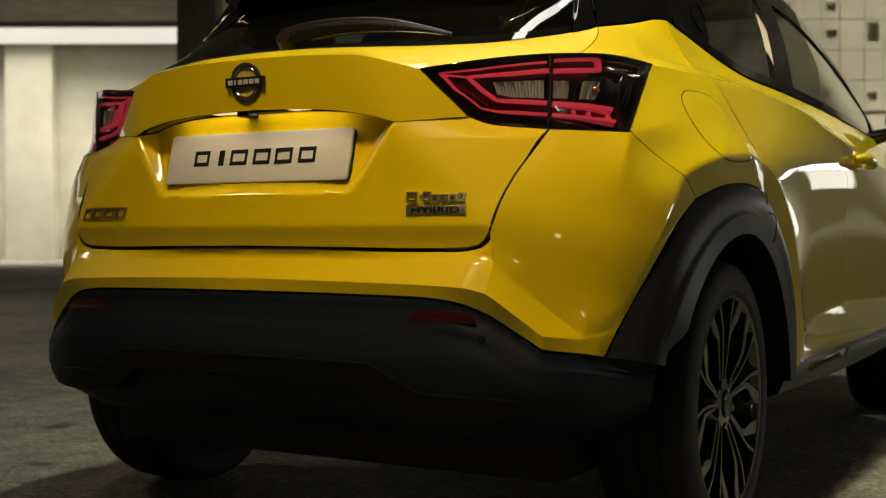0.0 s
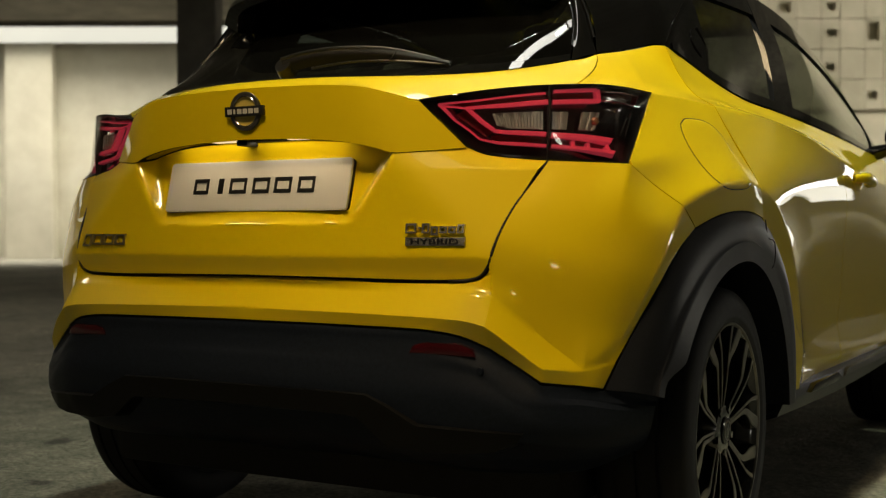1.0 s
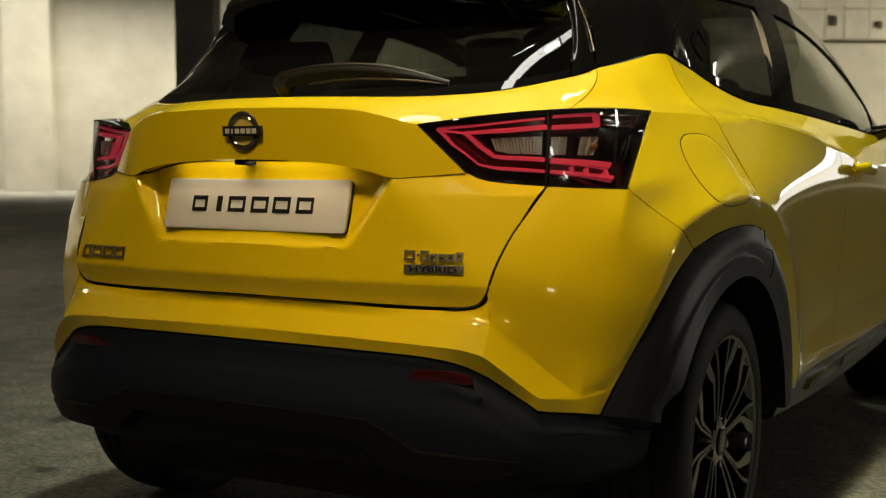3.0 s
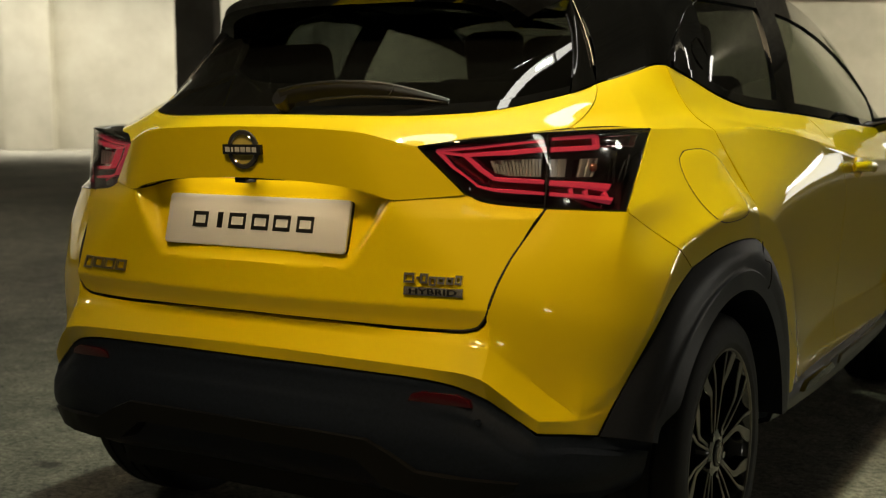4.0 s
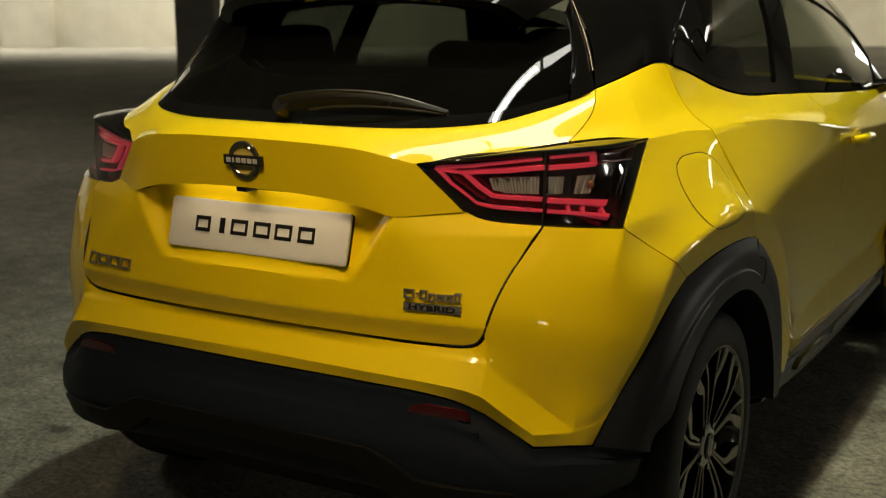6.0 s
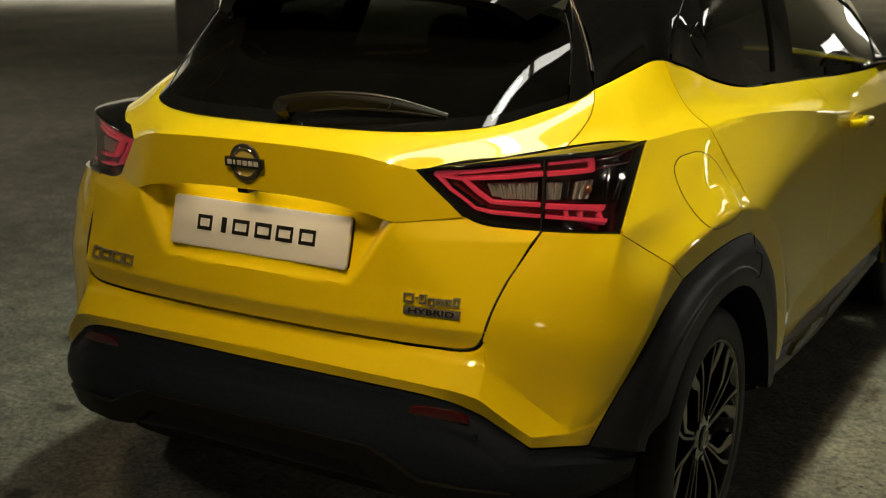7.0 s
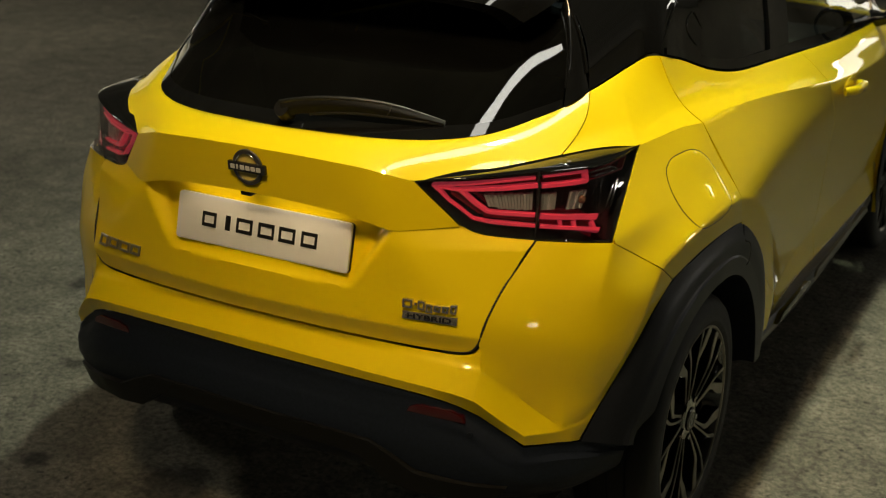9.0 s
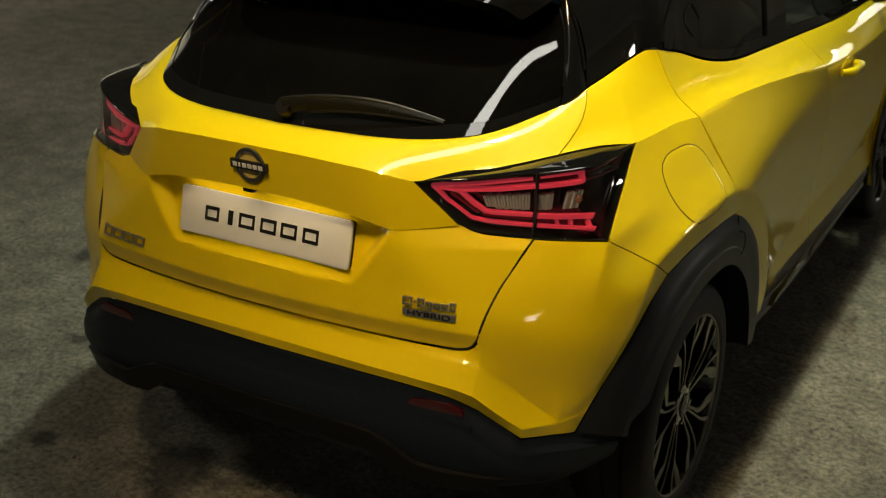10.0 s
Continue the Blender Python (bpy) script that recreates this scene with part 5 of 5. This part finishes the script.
bpy.context.view_layer.update()
me, co = lettering("HYBRID", 0.105, 0.0120)
for v, (a, b) in zip(me.vertices, co):
    v.co = at_tail(0.423 + a, 0.7922 + b, 0.0056)
me.materials.append(INK)
word = new("word", me)
word.parent = trim_badge
word["label"] = "dark word HYBRID"

# plate lamps and camera under the overhang
for x0, x1 in ((-0.118, -0.040), (0.070, 0.150)):
    part("plate_lamp", box((x0, -0.652, 1.0235), (x1, -0.628, 1.0275), 0.001), PLATE_LAMP := emitter("plate_lamp_glow", (1.0, 0.72, 0.35), 1.0), tailgate, "lit number plate lamp")
camera_box = part("rear_camera", box((-0.036, -0.664, 1.013), (-0.004, -0.620, 1.026), 0.004), PLASTIC, tailgate, "small black rear camera")
part("release_slot", box((0.0, -0.660, 1.0215), (0.100, -0.630, 1.0265), 0.001), DARK, camera_box)
for x in (-0.12, 0.15):
    l = bpy.data.lights.new("plate_glow", "AREA")
    l.shape, l.size, l.size_y, l.energy, l.color = "RECTANGLE", 0.26, 0.02, 0.11, (1.0, 0.80, 0.50)
    o = new("plate_glow", l)
    o.parent = tailgate
    o.matrix_basis = look((x, -0.640, 1.021), (x, -0.640, 0.0))

# wiper: arm and blade on the rear window
ARM = [(0.004, -0.548, 1.220), (0.05, -0.540, 1.230), (0.12, -0.525, 1.238), (0.19, -0.506, 1.239), (0.25, -0.489, 1.235), (0.29, -0.477, 1.228), (0.345, -0.460, 1.214), (0.400, -0.442, 1.198)]
BLADE = [(0.030, -0.545, 1.186), (0.08, -0.533, 1.196), (0.14, -0.520, 1.204), (0.20, -0.508, 1.207), (0.25, -0.498, 1.206), (0.29, -0.488, 1.204), (0.345, -0.470, 1.199), (0.400, -0.446, 1.192)]
wiper = part("rear_wiper", tube(ARM, [0.0050, 0.0055, 0.0055, 0.0045, 0.0030], 10, 40), WIPER, car, "black rear wiper resting on the window")
arm, blade = spline(ARM, 40), spline(BLADE, 40)
panel("cover", skin([arm + [0, -0.002, 0.002], arm * 0.6 + blade * 0.4 + [0, -0.008, 0.0], arm * 0.1 + blade * 0.9 + [0, -0.002, 0.0]], 10), COVER, wiper, (0, -1, 0.4), "tblr", gap=0.0, depth=0.006)
part("blade", tube(BLADE[1:], 0.0032, 8, 30), WIPER, wiper)
part("blade_joint", tube([arm[27] + [0, -0.006, 0.003], arm[27] * 0.5 + blade[26] * 0.5 + [0, -0.011, 0], blade[25] + [0, -0.006, 0]], 0.0014, 6, 12), DARK, wiper)
bm = bmesh.new()
bmesh.ops.create_cone(bm, cap_ends=True, segments=28, radius1=0.026, radius2=0.020, depth=0.03, matrix=Matrix.Translation((0.012, -0.541, 1.200)) @ Matrix.Rotation(radians(60), 4, "X"))
part("pivot", bm, WIPER, wiper)

# reflectors and parking sensors in the black bumper
for sgn in (-1, 1):
    pts = [(0.432, -0.6790, 0.568), (0.443, -0.6790, 0.584), (0.470, -0.6765, 0.591), (0.545, -0.6665, 0.590), (0.570, -0.6620, 0.579), (0.577, -0.6605, 0.564), (0.520, -0.6705, 0.566)]
    part("rear_reflector", slab([Vector((x * sgn, y, z)) for x, y, z in pts], 0.02, Vector((0.1 * sgn, -1, 0)).normalized(), 0.003), REFLECTOR_RED, bumper, "dull red reflector")
    for x, y, z in ((0.589, -0.654, 0.556),) if sgn > 0 else ():
        bm = bmesh.new()
        bmesh.ops.create_cone(bm, cap_ends=True, segments=24, radius1=0.0075, radius2=0.0068, depth=0.01, matrix=Matrix.Translation((x * sgn, y, z - 0.02)) @ Matrix.Rotation(radians(90), 4, "X"))
        part("parking_sensor", bm, PLASTIC, bumper)

# fuel flap
FLAP = [(1.067, -0.113), (1.080, -0.083), (1.084, -0.040), (1.081, 0.029), (1.064, 0.066), (1.030, 0.092), (0.975, 0.102), (0.940, 0.094), (0.924, 0.066), (0.917, 0.015), (0.918, -0.070), (0.928, -0.101), (0.959, -0.122), (1.005, -0.134), (1.049, -0.127)]
QN = normals(QUARTER)
if QN.mean((0, 1))[0] < 0:
    QN = -QN
QF, QNF = QUARTER.reshape(-1, 3), QN.reshape(-1, 3)


def on_quarter(y, z, lift):
    d = (QF[:, 1] - y) ** 2 + (QF[:, 2] - z) ** 2
    k = np.argsort(d)[:6]
    w = 1 / (d[k] + 1e-6)
    w /= w.sum()
    p = (QF[k] * w[:, None]).sum(0)
    n = (QNF[k] * w[:, None]).sum(0)
    p[0] -= (n[1] * (y - p[1]) + n[2] * (z - p[2])) / n[0]
    p[1], p[2] = y, z
    return p + n / np.linalg.norm(n) * lift


loop = spline([(y, z) for z, y in FLAP] + [(FLAP[0][1], FLAP[0][0])], 73)[:-1]
cen = loop.mean(0)
rings_f, rings_g = [], []
for s_, lf in ((0.0, 0.0014), (0.3, 0.0014), (0.6, 0.0014), (0.85, 0.0014), (0.972, 0.0014), (0.985, 0.0010), (0.985, -0.002)):
    rings_f.append([on_quarter(*(cen + (p - cen) * max(s_, 0.001)), lf) for p in loop])
for s_ in (0.95, 1.012):
    rings_g.append([on_quarter(*(cen + (p - cen) * s_), 0.0005) for p in loop])


def ring_faces(r):
    n = len(r[0])
    return [v for k in r for v in k], [(j * n + i, j * n + (i + 1) % n, (j + 1) * n + (i + 1) % n, (j + 1) * n + i) for j in range(len(r) - 1) for i in range(n)]


flap = mesh_object("fuel_flap", *ring_faces(rings_f), PAINT, q, "yellow fuel flap")
mesh_object("flap_gap", *ring_faces(rings_g), DARK, flap)

# ---------------------------------------------------------------- wheels


def make_wheel():
    tyre_profile = [(-0.105, 0.256), (-0.112, 0.268), (-0.113, 0.300), (-0.106, 0.325), (-0.092, 0.337), (-0.078, 0.341), (-0.055, 0.3425), (-0.053, 0.337), (-0.047, 0.337), (-0.045, 0.343),
                    (-0.004, 0.343), (-0.003, 0.337), (0.003, 0.337), (0.004, 0.343), (0.045, 0.343), (0.047, 0.337), (0.053, 0.337), (0.055, 0.3425), (0.078, 0.341), (0.092, 0.337), (0.106, 0.325), (0.113, 0.300), (0.1145, 0.288), (0.113, 0.276), (0.1135, 0.274), (0.112, 0.268), (0.105, 0.256)]
    w = part("wheel", lathe(tyre_profile, 96), RUBBER, None, "black alloy wheel with machined spokes and a low tyre")
    part("rim", lathe([(-0.10, 0.246), (-0.10, 0.228), (-0.02, 0.215), (0.085, 0.228), (0.103, 0.240), (0.108, 0.2455), (0.104, 0.247)], 96), RIM_BLACK, w)
    part("rim_edge", lathe([(0.1035, 0.2395), (0.1085, 0.2425), (0.109, 0.2455), (0.106, 0.2475)], 96), MACHINED_DULL, w)
    part("brake_disc", lathe([(0.0, 0.07), (0.0, 0.145), (0.022, 0.145), (0.022, 0.07), (0.04, 0.07), (0.04, 0.0)], 48), BRAKE, w, "dark steel brake disc")
    part("hub", lathe([(0.02, 0.072), (0.07, 0.068), (0.092, 0.056), (0.096, 0.040), (0.096, 0.031)], 48), RIM_BLACK, w)
    part("hub_cap", lathe([(0.090, 0.033), (0.099, 0.032), (0.101, 0.029), (0.1015, 0.022), (0.1015, 0.0)], 40), BLACK_GLOSS, w)
    part("hub_ring", lathe([(0.1010, 0.0255), (0.1025, 0.024), (0.1025, 0.021), (0.1010, 0.0195)], 40), MACHINED_DULL, w)

    def spoke(points, widths, depth, face, label=""):
        """A spoke through (radius, degrees, x) points: a dark body and a machined face."""
        p = spline([(r * math.cos(radians(a)), r * math.sin(radians(a)), x) for r, a, x in points], 16)
        wd = np.interp(np.linspace(0, 1, 16), np.linspace(0, 1, len(widths)), widths)
        t = np.gradient(p, axis=0)
        sd = np.stack([-t[:, 1], t[:, 0]], 1)
        sd /= np.linalg.norm(sd, axis=1, keepdims=True)
        body, top = [], []
        for k in range(16):
            for off, dx in ((-1.25, -depth), (-1.0, -0.0015), (1.0, -0.0015), (1.25, -depth)):
                body.append((p[k, 2] + dx, p[k, 0] + sd[k, 0] * wd[k] * off, p[k, 1] + sd[k, 1] * wd[k] * off))
            for off, dx in ((-face, -0.001), (-face * 0.9, 0.0004), (face * 0.9, 0.0004), (face, -0.001)):
                top.append((p[k, 2] + dx, p[k, 0] + sd[k, 0] * wd[k] * off, p[k, 1] + sd[k, 1] * wd[k] * off))
        f = [(k * 4 + i, k * 4 + i + 1, k * 4 + 5 + i, k * 4 + 4 + i) for k in range(15) for i in range(3)]
        return (body, f), (top, f)

    for k in range(5):
        a = 90 + 72 * k + 6
        for sg in (-1, 1):
            for pts, wid, fc in (([(0.045, a + sg * 9, 0.090), (0.12, a + sg * 8.5, 0.099), (0.19, a + sg * 9.5, 0.104), (0.240, a + sg * 12.5, 0.106)], [0.0042, 0.0034, 0.0038, 0.0064], 0.8),
                                 ([(0.050, a + sg * 18, 0.088), (0.10, a + sg * 16, 0.092), (0.158, a + sg * 15.5, 0.097), (0.172, a + sg * 17.5, 0.099), (0.205, a + sg * 24, 0.102), (0.240, a + sg * 27.5, 0.105)], [0.0055, 0.0042, 0.0048, 0.0090, 0.0150, 0.0170], 0.85)):
                b, t = spoke(pts, wid, 0.030, fc)
                o = mesh_object("spoke", *b, RIM_BLACK, w)
                mesh_object("spoke_face", *t, MACHINED_DULL, w, "machined spoke face")
    for k in range(5):
        c = (0.096, 0.052 * math.cos(radians(72 * k + 54)), 0.052 * math.sin(radians(72 * k + 54)))
        bm = bmesh.new()
        bmesh.ops.create_cone(bm, cap_ends=True, segments=6, radius1=0.010, radius2=0.009, depth=0.014, matrix=Matrix.Translation((0.090, c[1], c[2])) @ Matrix.Rotation(radians(90), 4, "Y"))
        part("wheel_nut", bm, RIM_BLACK, w, sharp=20)
    for c in w.children:
        c.data.transform(Matrix.Diagonal((1, 1.045, 1.045, 1)))
    return w


MACHINED_DULL = grain(material("machined_rim", (0.18, 0.17, 0.14), 0.32, 1.0), (0.14, 0.13, 0.11), (0.21, 0.195, 0.165), 30, 4, rough=(0.25, 0.42))
BRAKE = material("brake_steel", (0.05, 0.048, 0.045), 0.45, 0.9)
wheel = make_wheel()
wheel.parent = car
wheel.matrix_basis = pose(0.792, 0.024, 0.343)
for y in (0, 2.636):
    for sg in (1, -1):
        if (y, sg) != (0, 1):
            copy_thing(wheel, pose(0.792 * sg, y + 0.024, 0.343, 23 * (y > 0) + 30 * (sg < 0), 0, 0 if sg > 0 else 180))

# ---------------------------------------------------------------- handles, mirrors
handle = part("door_handle", tube([(0.935, 1.285, 0.990), (0.962, 1.310, 0.992), (0.966, 1.40, 0.988), (0.960, 1.465, 0.982), (0.935, 1.490, 0.980)], [0.010, 0.014, 0.014, 0.014, 0.010], 12, 30, 1.35), PAINT, front_door, "yellow pull handle")
bm = bmesh.new()
bmesh.ops.create_uvsphere(bm, u_segments=24, v_segments=12, radius=1, matrix=Matrix.Translation((0.926, 1.385, 0.985)) @ Matrix.Diagonal((0.005, 0.080, 0.036, 1)))
part("handle_cup", bm, PAINT, handle)
bm = bmesh.new()
bmesh.ops.create_uvsphere(bm, u_segments=32, v_segments=18, radius=1, matrix=Matrix.Translation((1.005, 2.02, 1.175)) @ Matrix.Diagonal((0.105, 0.085, 0.075, 1)))
for v_ in bm.verts:
    if v_.co.y < 1.985:
        v_.co.y = 1.985 + (v_.co.y - 1.985) * 0.15
mirror_case = part("door_mirror", bm, BLACK_GLOSS, front_door, "gloss black door mirror")
part("mirror_glass", slab([Vector((1.005 + 0.075 * math.cos(w), 1.972, 1.178 + 0.052 * math.sin(w))) for w in np.linspace(0, 2 * math.pi, 28, endpoint=False)], 0.004, Vector((0, -1, 0))), material("mirror", (0.8, 0.8, 0.8), 0.01, 1.0), mirror_case)
part("mirror_foot", tube([(0.86, 2.03, 1.115), (0.92, 2.02, 1.130), (0.96, 2.02, 1.150)], [0.03, 0.024, 0.03], 12, 12), BLACK_GLOSS, mirror_case)

# ---------------------------------------------------------------- front of the car
NF = 40
hood_side = spline([(0.860, 2.250, 1.100), (0.850, 2.60, 1.060), (0.810, 3.00, 0.990), (0.720, 3.28, 0.900)], NF)
hood_mid = spline([(0.45, 2.28, 1.135), (0.45, 2.60, 1.110), (0.43, 3.00, 1.045), (0.40, 3.36, 0.930)], NF)
hood_c = spline([(0, 2.28, 1.140), (0, 2.60, 1.115), (0, 3.00, 1.055), (0, 3.40, 0.940)], NF)
hh = skin([hood_side, hood_mid, hood_c], 22)
panel("bonnet", np.concatenate([hh, (hh[::-1] * [-1, 1, 1])[1:]], 0), PAINT, car, (0, 0, 1), "tblr", label="yellow bonnet")
w = np.radians(np.linspace(185, 20, 34))
arch_f = np.stack([0 * w + 0.915, 2.636 + 0.45 * np.cos(w), 0.343 + 0.45 * np.sin(w)], 1)
low_f = np.vstack([arch_f, [(0.86, 3.20, 0.55), (0.80, 3.30, 0.62)]])
low_f = poly(low_f, NF)
fender = panel("front_wing", coons(hood_side, low_f, spline([(0.860, 2.250, 1.100), (0.915, 2.250, 0.980), (0.918, 2.250, 0.78), (0.900, 2.235, 0.50), low_f[0]], 30), spline([(0.720, 3.28, 0.900), (0.79, 3.29, 0.78), low_f[-1]], 30)), PAINT, car, (1, 0, 0), "tl", label="yellow front wing")
nose = [both(spline(p, 30)) for p in ([(0, 3.40, 0.940), (0.40, 3.36, 0.930), (0.72, 3.28, 0.900)], [(0, 3.46, 0.80), (0.40, 3.43, 0.79), (0.80, 3.30, 0.74)], [(0, 3.48, 0.62), (0.40, 3.45, 0.60), (0.80, 3.30, 0.56)])]
front_bumper = panel("front_bumper", skin(nose, 16), PAINT, car, (0, 1, 0), "t", label="yellow front bumper")
nose2 = [both(spline(p, 30)) for p in ([(0, 3.48, 0.62), (0.40, 3.45, 0.60), (0.80, 3.30, 0.56)], [(0, 3.47, 0.42), (0.40, 3.44, 0.40), (0.84, 3.20, 0.38)], [(0, 3.38, 0.26), (0.40, 3.35, 0.26), (0.80, 3.12, 0.27)])]
panel("lower_grille", skin(nose2, 14), PLASTIC, front_bumper, (0, 1, 0), "", label="black lower front bumper")
top_w = both(spline([(0, 1.55, 1.545), (0.30, 1.545, 1.540), (0.61, 1.52, 1.528), (0.698, 1.50, 1.508)], 30))
bot_w = both(spline([(0, 2.34, 1.130), (0.45, 2.30, 1.128), (0.70, 2.24, 1.122), (0.835, 2.19, 1.130)], 30))
panel("windscreen", skin([top_w, (top_w + bot_w) / 2 + [0, 0.03, 0.03], bot_w], 20), SIDE_GLASS, car, (0, 1, 1), "", label="tinted windscreen")

# ---------------------------------------------------------------- both sides alike
for ob in (q, arch, rear_door, front_door, sill, side_frame, rear_side_window, front_side_window, fender):
    twin = other_side(ob, car)
    twin.location.x += {arch: 0.045, q: 0.004}.get(ob, 0)

# ---------------------------------------------------------------- underbody and cabin
part("underbody", box((-0.66, -0.42, 0.20), (0.66, 3.20, 0.40), 0.03), DARK, car, "dark underbody")
part("rear_axle", tube([(-0.70, 0.02, 0.33), (-0.4, 0.05, 0.30), (0.4, 0.05, 0.30), (0.70, 0.02, 0.33)], 0.045, 12, 20), PLASTIC, car)
part("cabin_floor", box((-0.80, -0.30, 0.42), (0.80, 2.25, 0.50), 0.03), FABRIC, car)
part("boot_wall", box((-0.62, -0.35, 0.45), (0.62, 0.12, 0.98), 0.04), FABRIC, car)


def seat(x, y, wide, headrests, top, rest):
    """A seat whose back ends at height top, with headrests (x) of half width rest[0] that start at rest[1]."""
    o = part("seat", box((x - wide / 2, y, 0.50), (x + wide / 2, y + 0.50, 0.74), 0.07, 4), FABRIC, car, "dark fabric car seat")
    bm = box((x - wide / 2 + 0.01, -0.08, 0), (x + wide / 2 - 0.01, 0.08, (top - 0.66) / 0.96), 0.07, 4)
    bm.transform(pose(0, y, 0.66, 16, 0, 0))
    part("backrest", bm, FABRIC, o)
    for hx in headrests:
        bm = box((hx - rest[0], -0.05, 0), (hx + rest[0], 0.05, 0.19), 0.049, 5)
        bm.transform(pose(0, y - 0.17, rest[1], 10, 0, 0))
        part("headrest", bm, FABRIC, o)
        for dx in (-0.05, 0.05):
            part("headrest_post", tube([(hx + dx, y - 0.165, top - 0.05), (hx + dx, y - 0.175, rest[1] + 0.03)], 0.007), PLASTIC, o)


seat(0, 0.30, 1.22, (-0.42, 0.42), 1.245, (0.10, 1.18))
seat(-0.35, 1.32, 0.50, (-0.31,), 1.28, (0.11, 1.27))
seat(0.35, 1.32, 0.50, (0.38,), 1.28, (0.11, 1.27))
part("dashboard", box((-0.72, 1.85, 0.70), (0.72, 2.25, 1.05), 0.08, 4), PLASTIC, car)
bm = bmesh.new()
wheel_ring = [(0.37 + 0.185 * math.cos(a), 1.72 - 0.06 * math.sin(a), 0.98 + 0.175 * math.sin(a)) for a in np.linspace(0, 2 * math.pi, 33)]
bm.free()
part("steering_wheel", tube(wheel_ring, 0.016, 10, 64), PLASTIC, car)
